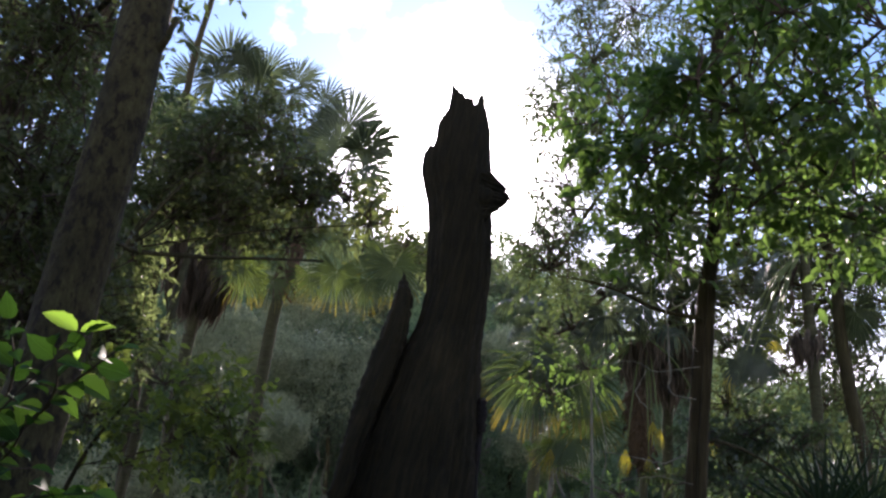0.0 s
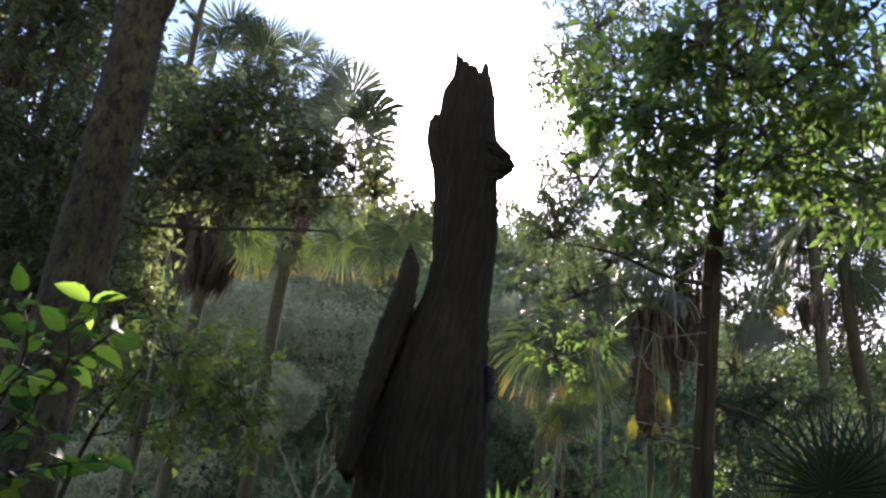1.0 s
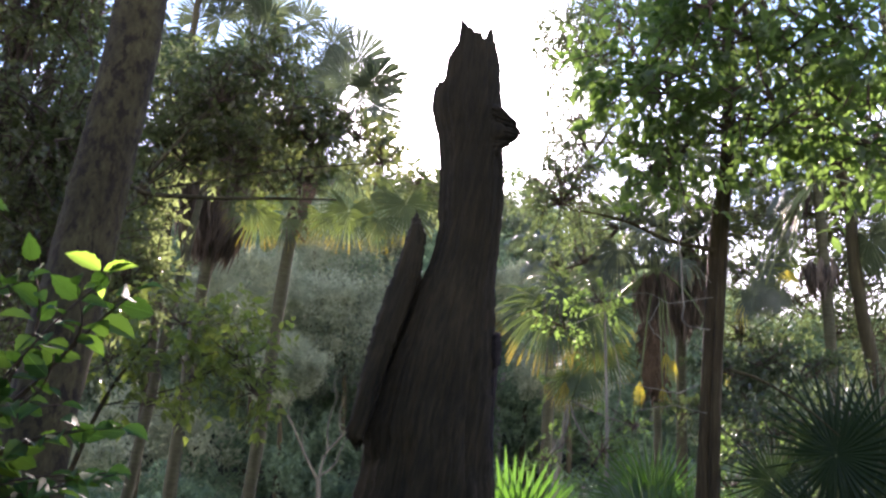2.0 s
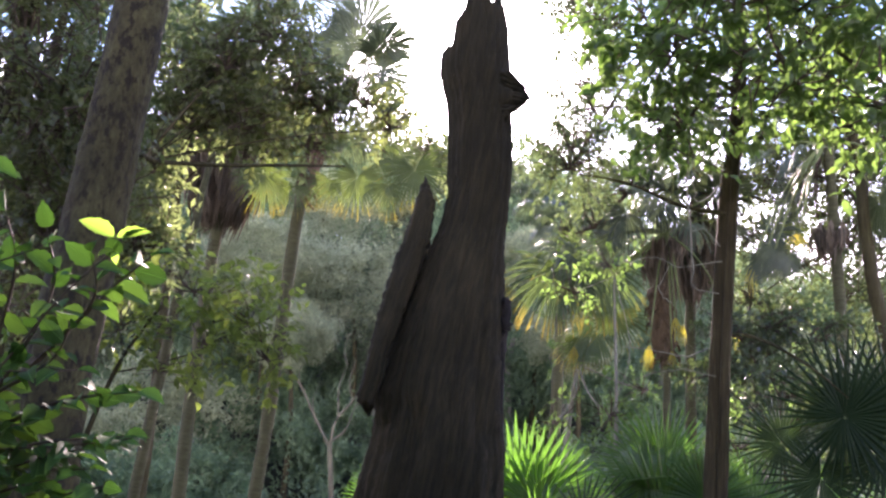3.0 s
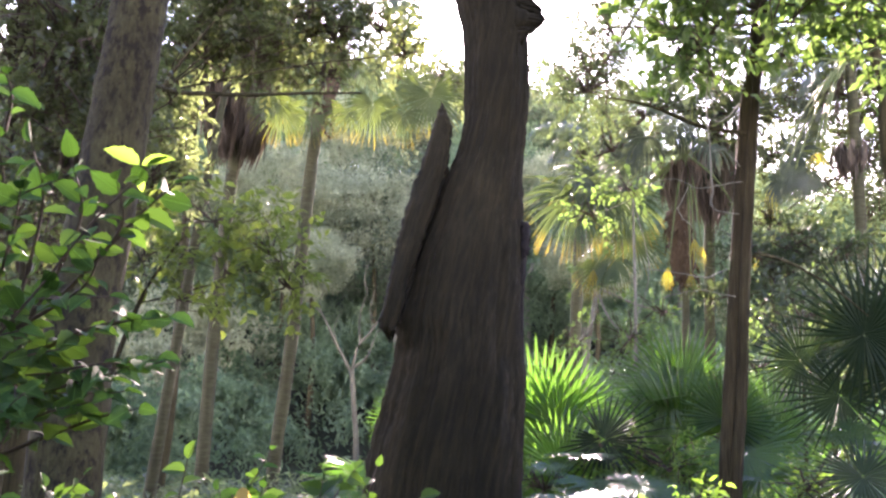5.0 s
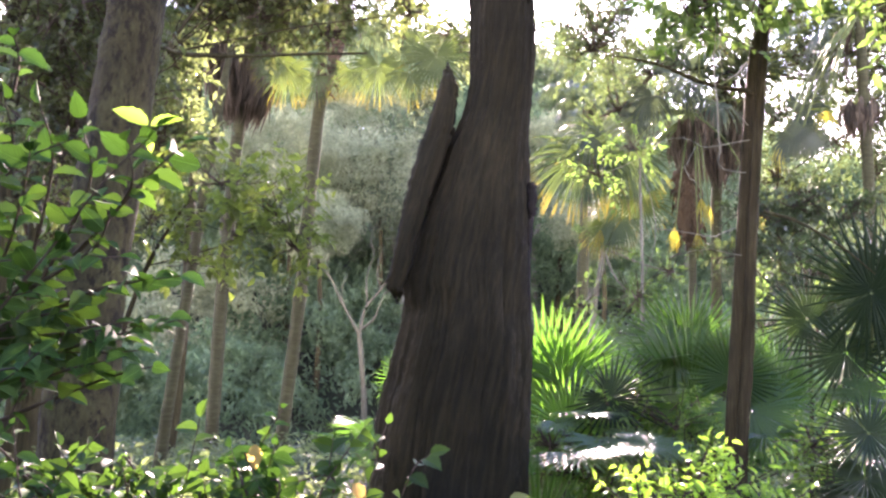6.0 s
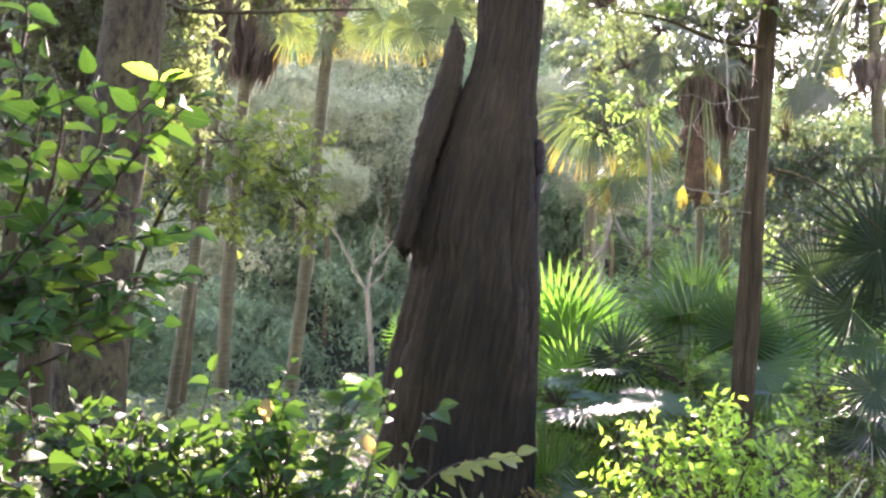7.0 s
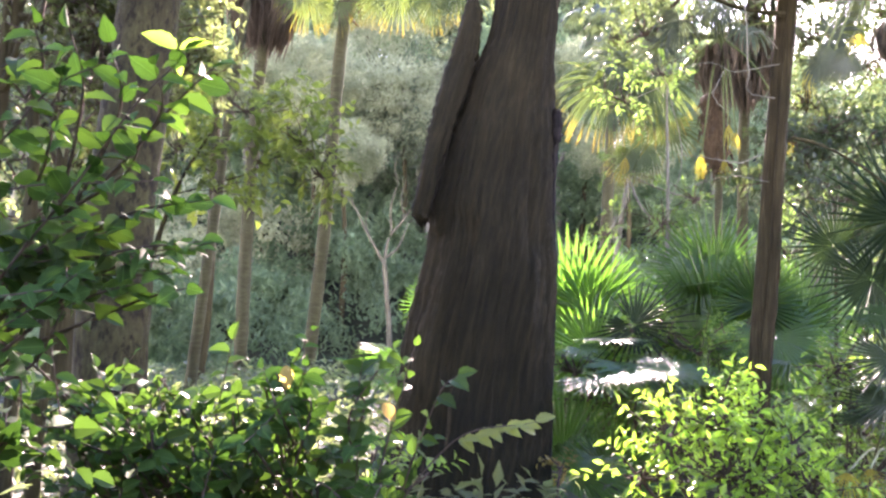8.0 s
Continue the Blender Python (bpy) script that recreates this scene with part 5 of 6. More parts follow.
    # left of the clearing
    leafy_tree("tree", (-2.75, 5.0, G(-2.75, 5.0)), "dense small-leaved tree behind the blotched trunk", [(-2.75, 5.0, -0.1), (-2.7, 5.0, 2), (-2.6, 4.95, 3.0), (-2.4, 4.9, 4.0)], [0.05, 0.045, 0.035, 0.018], M_BARK_BROWN,
               [((-2.44, 4.75, 4.48), (0.34, 0.35, 0.27)), ((-2.12, 4.75, 4.48), (0.26, 0.3, 0.2)), ((-2.30, 4.75, 4.16), (0.32, 0.35, 0.2)), ((-2.33, 4.75, 3.76), (0.25, 0.35, 0.2)), ((-2.15, 4.75, 3.52), (0.3, 0.35, 0.2)), ((-1.99, 4.75, 3.32), (0.26, 0.35, 0.2)),
                ((-2.16, 4.75, 3.18), (0.3, 0.35, 0.24)), ((-1.97, 4.75, 2.96), (0.3, 0.35, 0.2)), ((-2.09, 4.75, 2.77), (0.25, 0.3, 0.25)), ((-1.96, 4.75, 2.44), (0.2, 0.3, 0.25))],
               [120, 90, 110, 80, 110, 100, 110, 100, 80, 60], 9, 0.18, 0.052, 0.5, M_LEAF_SPRAY, 143, roots=[(-2.6, 4.95, 3.0), (-2.65, 4.95, 2.6), (-2.45, 4.9, 3.8)])
    leafy_tree("tree", (-4.2, 9.5, G(-4.2, 9.5)), "dark-leaved tree at the edge of the clearing", [(-4.3, 9.5, -0.1), (-4.2, 9.5, 3), (-4.0, 9.5, 7), (-3.9, 9.4, 9)], [0.17, 0.14, 0.1, 0.04], M_BARK_BROWN,
               [((-4.2, 9.0, 5.6), (1.0, 1, 0.8)), ((-3.7, 9.3, 4.7), (0.75, 0.9, 0.6)), ((-3.9, 9.2, 3.7), (0.8, 0.9, 0.7)), ((-4.1, 9.1, 6.6), (1.0, 1, 0.8)), ((-4.4, 9, 2.5), (0.8, 0.9, 0.8)), ((-4.7, 9.2, 7.8), (1.0, 1, 0.8)), ((-3.2, 9.4, 3.9), (0.4, 0.8, 0.5)),
                ((-2.95, 9.4, 5.9), (0.42, 0.5, 0.32)), ((-2.45, 9.4, 5.95), (0.36, 0.5, 0.26)), ((-2.85, 9.4, 5.45), (0.45, 0.5, 0.35)), ((-2.35, 9.4, 5.5), (0.36, 0.5, 0.3)), ((-2.75, 9.4, 5.15), (0.4, 0.5, 0.2)), ((-2.2, 9.4, 5.15), (0.3, 0.4, 0.15)), ((-1.6, 9.5, 5.05), (0.3, 0.4, 0.16)),
                ((-3.10, 9.3, 4.66), (0.34, 0.4, 0.27)), ((-3.58, 9.3, 4.33), (0.35, 0.4, 0.28)), ((-4.09, 9.3, 4.40), (0.40, 0.4, 0.32)), ((-2.93, 9.3, 3.81), (0.25, 0.4, 0.20))],
               [170] * 7 + [110, 90, 110, 90, 100, 70, 40] + [48] * 4, 9, 0.3, 0.1, 0.45, M_LEAF_TREE, 117, shape=LEAF_FOLD, roots=[(-4.2, 9.5, 3), (-4.1, 9.5, 5), (-4.25, 9.5, 2)], thin=0.4)
    leafy_tree("tree", (-3.75, 12.4, G(-3.75, 12.4)), "thin pale trunk standing among the palms", [(-3.85, 12.4, -0.1), (-3.76, 12.4, 1.2), (-3.6, 12.44, 3.3), (-3.45, 12.45, 5.0), (-3.3, 12.45, 6.4)], [0.085, 0.074, 0.066, 0.056, 0.03], M_PALM_TRUNK,
               [((-3.5, 12.4, 7.0), (0.4, 0.6, 0.4)), ((-4.15, 12.3, 7.4), (0.55, 0.8, 0.6)), ((-4.3, 12.2, 6.0), (0.5, 0.8, 0.6)), ((-4.4, 12.1, 4.7), (0.5, 0.8, 0.5))], [100, 150, 150, 130], 9, 0.3, 0.1, 0.45, M_LEAF_DARK, 119)
    # thinner crown beyond the stump
    leafy_tree("tree", (0.1, 17.6, G(0.1, 17.6)), "light-leaved tree hanging into the gap beside the stump", [(0.1, 17.6, -0.5), (0.1, 17.6, 4), (-0.1, 17.5, 7), (-0.5, 17.5, 8.0)], [0.12, 0.1, 0.06, 0.03], M_BARK_GREY,
               [((-1.5, 17.4, 8.6), (0.42, 0.5, 0.28)), ((-1.15, 17.4, 8.15), (0.45, 0.5, 0.28)), ((-0.75, 17.4, 7.9), (0.38, 0.5, 0.25)), ((-0.45, 17.4, 7.75), (0.2, 0.4, 0.3)), ((-1.55, 17.4, 7.95), (0.4, 0.5, 0.3))], 58, 9, 0.28, 0.105, 0.42, M_LEAF_TREE, 121, droop=0.5)


trees()


def bare_trunks():
    for name, pts, rad, mat, lab in (
            ("slender_trunk", [(-4.3, 14.2, -0.2), (-4.18, 14.2, 1.5), (-4.25, 14.2, 5), (-4.33, 14.2, 7.5), (-4.36, 14.2, 9.6), (-4.25, 14.2, 11.0), (-4.32, 14.2, 12.5)], [0.075, 0.07, 0.065, 0.06, 0.055, 0.045, 0.03], M_BARK_BROWN, "bare slender trunk rising past the palm crowns"),
            ("slender_trunk", [(-2.44, 4.9, -0.1), (-2.43, 4.89, 1.4), (-2.41, 4.89, 2.1), (-2.44, 4.88, 2.85), (-2.4, 4.9, 4.6)], [0.04, 0.036, 0.034, 0.03, 0.025], M_BARK_BROWN, "brown trunk half hidden by shrub leaves"),
            ("slender_trunk", [(-2.62, 5.58, -0.1), (-2.59, 5.58, 1.5), (-2.58, 5.59, 2.2), (-2.59, 5.58, 3.0), (-2.55, 5.6, 4.6)], [0.045, 0.04, 0.036, 0.032, 0.025], M_BARK_BROWN, "brown trunk half hidden by shrub leaves")):
        at = np.array(pts[0])
        root = thing(name, at, lab, "tree trunk")
        trunk_part(root, at, pts, rad, mat, 3, sides=10, wobble=0.04)
    # the bare forked tree in the gully
    at = np.array((-2.6, 24.8, G(-2.6, 24.8)))
    root = thing("dead_tree", at, "bare pale forked dead tree in the gully", "tree")
    t = lambda pts, rad, nm: part(nm, Tubes().add(bend([np.asarray(p) - at for p in pts], 26), [v * 0.75 for v in rad], sides=9, wobble=0.05, seed=2).mesh(nm, M_BARK_DEAD), root)
    t([(-2.6, 24.8, at[2] - 0.1), (-2.62, 24.8, 0.9), (-2.72, 24.8, 1.8), (-2.85, 24.79, 2.8)], [0.14, 0.1, 0.09, 0.08], "trunk")
    t([(-2.85, 24.79, 2.75), (-3.3, 24.7, 3.5), (-3.7, 24.65, 4.2), (-4.1, 24.6, 4.5)], [0.055, 0.042, 0.03, 0.01], "limb")
    t([(-2.85, 24.79, 2.75), (-2.75, 24.8, 3.4), (-2.4, 24.83, 3.9), (-2.1, 24.86, 4.5), (-2.15, 24.86, 5.3)], [0.06, 0.042, 0.035, 0.02, 0.008], "limb")
    t([(-2.8, 24.79, 2.9), (-2.5, 24.8, 3.2), (-2.3, 24.8, 3.8)], [0.05, 0.035, 0.012], "limb")
    t([(-2.7, 24.8, 3.5), (-2.75, 24.8, 4.2), (-2.6, 24.8, 4.8)], [0.035, 0.025, 0.01], "limb")
    for a, b, c in (((-3.3, 24.7, 3.5), (-3.35, 24.7, 3.9), (-3.2, 24.7, 4.3)), ((-3.7, 24.65, 4.2), (-3.75, 24.6, 4.5), (-3.65, 24.6, 4.8)), ((-2.4, 24.83, 3.9), (-2.5, 24.8, 4.4), (-2.4, 24.8, 4.9)),
                    ((-2.1, 24.86, 4.5), (-1.8, 24.86, 4.8), (-1.7, 24.86, 5.2)), ((-2.3, 24.8, 3.8), (-2.0, 24.8, 4.0), (-1.8, 24.8, 4.1)), ((-2.6, 24.8, 4.8), (-2.7, 24.8, 5.2), (-2.6, 24.8, 5.6))):
        t([a, b, c], [0.022, 0.015, 0.006], "twig")


bare_trunks()

# ---------------- shrubs by the path ----------------
LEAF_PIECE = mesh_of("leaf", LEAF_NEAR[0] * np.array([0.6, 1, 1]), LEAF_NEAR[1], [M_LEAF_NEAR])

LEAF_LIT = mesh_of("leaf_coloured_sunlit", LEAF_NEAR[0] * np.array([0.56, 1, 0.7]), LEAF_NEAR[1], [M_LEAF_LIT])

LEAF_SKYLIT = mesh_of("skylit_leaf", LEAF_NEAR[0] * np.array([0.6, 1, 1]), LEAF_NEAR[1], [M_LEAF_PALE])

LEAF_WITHERED = mesh_of("withered_leaf", LEAF_NEAR[0] * np.array([0.6, 1, 1]), LEAF_NEAR[1], [M_LEAF_YELLOW])


def near_shrub(name, at, label, sprays, seed, leaf_len=0.055, gap=0.026, singles=290, group="", pairs=(), pale=(), withered=()):
    """A shrub of arching stems: each spray is a curve with leaves in turn on both sides, the end ones single parts."""
    g = np.random.default_rng(seed)
    at = np.array([at[0], at[1], G(at[0], at[1])])
    root = thing(name, at, label, "shrub", group)
    P, D, N, L = [], [], [], []
    for pts, ln in sprays:
        c = bend([np.asarray(p, float) - at for p in pts], 24)
        part("stem", Tubes().add(c, [0.0042, 0.0026, 0.0012], sides=6).mesh("stem", M_TWIG), root)
        seg = np.linalg.norm(np.diff(c, axis=0), axis=1)
        cum = np.concatenate([[0], np.cumsum(seg)])
        s = cum[-1]
        k = 0
        while s > cum[-1] * ln:
            p = np.array([np.interp(s, cum, c[:, i]) for i in range(3)])
            i = min(np.searchsorted(cum, s), 23)
            tan = unit(c[i] - c[max(i - 1, 0)])
            side = unit(np.cross(tan, (0, 0, 1.0)) + g.normal(0, 0.25, 3)) * (1 if k % 2 else -1)
            d = unit(tan * (1.2 if k == 0 else 0.55) + side * (0.1 if k == 0 else 0.9) + g.normal(0, 0.2, 3) + np.array([0, 0, -0.15]))
            P.append(p)
            D.append(d)
            N.append(np.array([0, -0.7, 0.7]) + g.normal(0, 0.55, 3))
            L.append(leaf_len * g.uniform(0.6, 1.2) * (0.75 if k == 0 else 1))
            s -= gap * g.uniform(0.7, 1.3)
            k += 1
    P, D, N, L = map(np.array, (P, D, N, L))
    order = np.argsort(P[:, 1])
    keep, rest = order[:singles], order[singles:]
    for i in keep:
        m = frame_m(P[i], D[i], N[i]) @ Matrix.Diagonal((L[i], L[i], L[i], 1))
        part("leaf", LEAF_PIECE, root, "", m)
    for p, dd, ln in pairs:
        part("leaf", LEAF_LIT, root, "yellow-green leaf coloured as if sunlit", frame_m(np.asarray(p) - at, dd, (0, -0.75, 0.6)) @ Matrix.Diagonal((ln, ln, ln, 1)))
    for p, dd, ln in pale:
        part("leaf", LEAF_SKYLIT, root, "leaf coloured pale as if lit by the sky", frame_m(np.asarray(p) - at, dd, (0.1, -0.8, 0.7)) @ Matrix.Diagonal((ln, ln, ln, 1)))
    for p, dd, ln in withered:
        part("leaf", LEAF_WITHERED, root, "yellowing leaf", frame_m(np.asarray(p) - at, dd, (0.1, -0.9, 0.4)) @ Matrix.Diagonal((ln, ln, ln, 1)))
    if len(rest):
        mass = part("foliage", leaves_mesh("foliage", P[rest], D[rest], N[rest], L[rest], L[rest] * 0.66, LEAF_NEAR, M_LEAF_SHRUB), root)
        mass["kind"] = "stuff"
    return root


def random_sprays(g, foot, lo, hi, n, ln=0.45, side=0.16):
    """Stems from a foot to ends strewn in a box, with forks near the ends."""
    out = []
    foot = np.asarray(foot, float)
    for k in range(n):
        e = g.uniform(lo, hi)
        mid = foot + (e - foot) * np.array([0.4, 0.4, 0.75]) + g.normal(0, 0.05, 3)
        out.append(([foot + g.normal(0, 0.03, 3) * np.array([1, 1, 0]), mid, e], ln))
        for _ in range(2):
            b = mid + (e - mid) * g.uniform(0.3, 0.7)
            out.append(([b, b + (e - mid) * 0.25 + g.normal(0, side * 0.4, 3), b + (e - mid) * 0.35 + g.normal(0, side, 3) + np.array([0, 0, 0.03])], 0.2))
    return out


def shrubs():
    g = np.random.default_rng(77)
    # tall shrub at the side: the leaf pair at its tip is coloured as sunlit
    foot = (-1.4, 1.9, 0)
    sp = [([foot, (-1.1, 1.7, 1.2), (-0.68, 1.52, 1.78), (-0.525, 1.46, 1.94)], 0.2),
          ([foot, (-1.2, 1.75, 1.4), (-0.85, 1.6, 1.85), (-0.68, 1.55, 1.95)], 0.3),
          ([foot, (-1.3, 1.8, 1.5), (-1.0, 1.7, 1.9), (-0.88, 1.66, 1.98)], 0.3),
          ([foot, (-1.35, 1.75, 1.3), (-0.95, 1.66, 1.57), (-0.56, 1.58, 1.64)], 0.3),
          ([foot, (-1.35, 1.75, 1.15), (-0.9, 1.66, 1.54), (-0.57, 1.6, 1.6)], 0.3),
          ([foot, (-1.35, 1.75, 1.4), (-0.95, 1.62, 1.7), (-0.6, 1.56, 1.75)], 0.3)]
    sp += [
          ([(-0.849, 1.750, 1.651), (-0.754, 1.620, 1.899), (-0.755, 1.550, 1.999)], 0.25),
          ([(-0.830, 1.750, 1.672), (-0.688, 1.620, 1.872), (-0.684, 1.550, 1.977)], 0.25),
          ([(-0.774, 1.750, 1.748), (-0.618, 1.620, 1.865), (-0.604, 1.550, 1.942)], 0.25),
          ([(-0.880, 1.750, 1.753), (-0.800, 1.620, 1.858), (-0.762, 1.550, 1.917)], 0.25),
          ([(-0.745, 1.750, 1.780), (-0.587, 1.620, 1.896), (-0.506, 1.550, 1.940)], 0.25),
          ([(-0.833, 1.750, 1.703), (-0.673, 1.620, 1.765), (-0.618, 1.550, 1.814)], 0.25),
          ([(-0.866, 1.750, 1.609), (-0.658, 1.620, 1.698), (-0.494, 1.550, 1.722)], 0.25),
          ([(-0.872, 1.750, 1.567), (-0.681, 1.620, 1.630), (-0.507, 1.550, 1.652)], 0.25),
          ([(-0.898, 1.750, 1.721), (-0.812, 1.620, 1.779), (-0.770, 1.550, 1.826)], 0.25),
          ([(-0.870, 1.750, 1.627), (-0.646, 1.620, 1.697), (-0.537, 1.550, 1.718)], 0.35),
          ([(-0.820, 1.750, 1.551), (-0.600, 1.620, 1.627), (-0.493, 1.550, 1.651)], 0.35),
          ([(-0.905, 1.750, 1.526), (-0.679, 1.620, 1.604), (-0.569, 1.550, 1.629)], 0.35),
          ([(-0.944, 1.750, 1.472), (-0.715, 1.620, 1.554), (-0.603, 1.550, 1.581)], 0.35),
          ([(-1.016, 1.750, 1.563), (-0.781, 1.620, 1.638), (-0.665, 1.550, 1.661)], 0.35),
          ([(-0.858, 1.750, 1.466), (-0.636, 1.620, 1.548), (-0.527, 1.550, 1.575)], 0.35),
          ([(-1.094, 1.750, 1.591), (-0.852, 1.620, 1.664), (-0.734, 1.550, 1.686)], 0.35),
          ([(-0.901, 1.750, 2.074), (-0.833, 1.620, 2.097), (-0.812, 1.550, 2.114)], 0.25),
          ([(-0.918, 1.750, 1.921), (-0.828, 1.620, 1.946), (-0.816, 1.550, 2.006)], 0.25),
    ]
    sp += random_sprays(g, foot, (-1.02, 1.5, 1.62), (-0.72, 1.85, 1.9), 4, 0.3, 0.1)
    sp += random_sprays(g, foot, (-0.95, 1.45, 1.58), (-0.55, 1.75, 1.68), 5, 0.3, 0.08)
    sp += random_sprays(g, foot, (-1.08, 1.5, 1.2), (-0.78, 1.85, 1.56), 13, 0.35, 0.08)
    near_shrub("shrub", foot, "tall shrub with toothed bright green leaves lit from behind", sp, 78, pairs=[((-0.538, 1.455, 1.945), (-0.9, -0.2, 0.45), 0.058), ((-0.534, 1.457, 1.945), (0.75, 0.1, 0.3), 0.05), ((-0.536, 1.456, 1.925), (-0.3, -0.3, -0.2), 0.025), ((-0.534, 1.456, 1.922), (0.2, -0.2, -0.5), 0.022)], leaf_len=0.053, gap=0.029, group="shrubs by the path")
    # low broad shrub in front
    g = np.random.default_rng(92)
    foot = (-0.45, 2.35, 0)
    pale = []
    for k, f in enumerate(np.linspace(0, 1, 6)):
        p = np.array([-0.08, 2.14, 1.285]) * (1 - f) + np.array([0.075, 2.15, 1.33]) * f
        j = g.normal(0, 0.18, 6)
        pale += [(p, (0.75, -0.1 + j[0], 0.28 + j[1]), 0.044 + 0.025 * j[2]), (p - np.array([0.008, 0, 0]), (0.6 + j[3], -0.2 + j[4], -0.22), 0.04 + 0.025 * j[5])][: 2 if k < 5 else 1]
    sp = [([foot, (-0.3, 2.2, 0.9), (-0.12, 2.14, 1.26), (0.08, 2.15, 1.33)], 0.99),
          ([foot, (-0.25, 2.25, 1.0), (-0.15, 2.2, 1.35), (-0.1, 2.18, 1.42)], 0.3),
          ([foot, (-0.3, 2.2, 1.0), (-0.22, 2.2, 1.4), (-0.2, 2.2, 1.48)], 0.3)]
    sp += random_sprays(g, foot, (-0.95, 2.05, 1.1), (-0.2, 2.35, 1.45), 22, 0.4, 0.1)
    sp += random_sprays(g, foot, (-1.0, 2.05, 0.85), (-0.2, 2.4, 1.24), 18, 0.5, 0.1)
    sp += random_sprays(g, foot, (-1.1, 2.0, 1.08), (-0.6, 2.3, 1.4), 12, 0.4, 0.1)
    sp += random_sprays(g, foot, (-1.09, 2.1, 1.10), (-0.92, 2.4, 1.40), 7, 0.4, 0.1)
    near_shrub("shrub", foot, "low dense shrub with toothed glossy leaves", sp, 79, leaf_len=0.049, gap=0.025, pale=pale, withered=[((-0.455, 2.03, 1.43), (0.1, -0.1, -1), 0.05), ((-0.25, 2.05, 1.36), (0.5, -0.1, -0.6), 0.045)], group="shrubs by the path")
    # sunlit herbs behind the low shrub
    for x, y, z in ((-0.81, 3.6, 0.96), (-0.45, 3.7, 0.94), (-1.16, 3.5, 0.91)):
        leafy_tree("herb", (x, y, G(x, y)), "sunlit yellow-green herb behind the low shrub", [], [], M_TWIG, [((x, y, z), (0.22, 0.2, 0.12)), ((x, y, z * 0.6), (0.25, 0.2, 0.2))], 26, 8, 0.14, 0.05, 0.5, M_LEAF_LIME, 400 + int(z * 100), roots=[(x, y, G(x, y))], category="herb", group="herbs behind the shrub", up=0.6, thin=0.4)
    # lime shrub under the slender trunk
    leafy_tree("shrub", (1.15, 4.95, G(1.15, 4.95)), "bushy shrub with shining lime green leaves in full light", [], [], M_TWIG,
               [((1.05, 4.85, 1.12), (0.16, 0.2, 0.13)), ((1.3, 4.9, 1.13), (0.1, 0.16, 0.11)), ((0.85, 4.85, 1.0), (0.13, 0.2, 0.12)), ((1.42, 4.85, 0.98), (0.15, 0.2, 0.11)), ((1.12, 4.8, 0.9), (0.25, 0.25, 0.16)),
                ((0.72, 4.85, 0.84), (0.1, 0.2, 0.1)), ((1.55, 4.9, 0.82), (0.12, 0.2, 0.12)), ((0.95, 4.8, 0.68), (0.28, 0.3, 0.16)), ((1.3, 4.8, 0.68), (0.28, 0.3, 0.16)), ((1.15, 4.85, 0.4), (0.45, 0.35, 0.24))],
               [26, 15, 20, 22, 40, 13, 16, 34, 34, 46], 8, 0.21, 0.064, 0.42, M_LEAF_LIME, 81, roots=[(1.15, 4.95, 0.0)], category="shrub", group="shrubs by the path", up=0.7, shape=LEAF_MID)
    # withered sprigs at the foot of the stump
    leafy_tree("sprig", (0.45, 6.45, G(0.45, 6.45)), "withering yellow sprig at the foot of the stump", [], [], M_TWIG, [((0.44, 6.45, 0.62), (0.08, 0.08, 0.06))], 9, 6, 0.08, 0.05, 0.5, M_LEAF_WITHER, 96, roots=[(0.45, 6.45, G(0.45, 6.45))], category="shrub", up=0.5)
    for k, (x, y, h, r, n, lab) in enumerate(((1.54, 7.7, 1.42, 0.28, 44, "light green"), (2.15, 6.4, 1.36, 0.22, 30, "glossy"), (2.2, 5.9, 0.8, 0.22, 30, "glossy"), (0.62, 7.7, 1.2, 0.2, 26, "light green"), (1.2, 7.95, 1.5, 0.2, 22, "light green"),
                                           (2.08, 8.3, 1.95, 0.3, 30, "light green"), (2.15, 8.6, 1.35, 0.4, 34, "light green"), (1.25, 9.6, 1.5, 0.4, 34, "light green"), (2.75, 7.9, 1.3, 0.4, 34, "light green"), (1.75, 5.6, 0.55, 0.3, 30, "glossy"))):
        leafy_tree("shrub", (x, y, G(x, y)), "small " + lab + " bush among the young palms", [], [], M_TWIG,
                   [((x, y, h), (r, r, r * 0.7)), ((x + 0.12, y, h - r), (r, r, r * 0.8)), ((x - 0.1, y, h * 0.45), (r * 0.8, r, r))], n, 8, 0.16, 0.055, 0.5, M_LEAF_GLOSS, 83 + k, roots=[(x, y, G(x, y))], category="shrub", group="bushes among the palms", up=0.5, thin=0.5)


shrubs()

# ---------------- vines ----------------


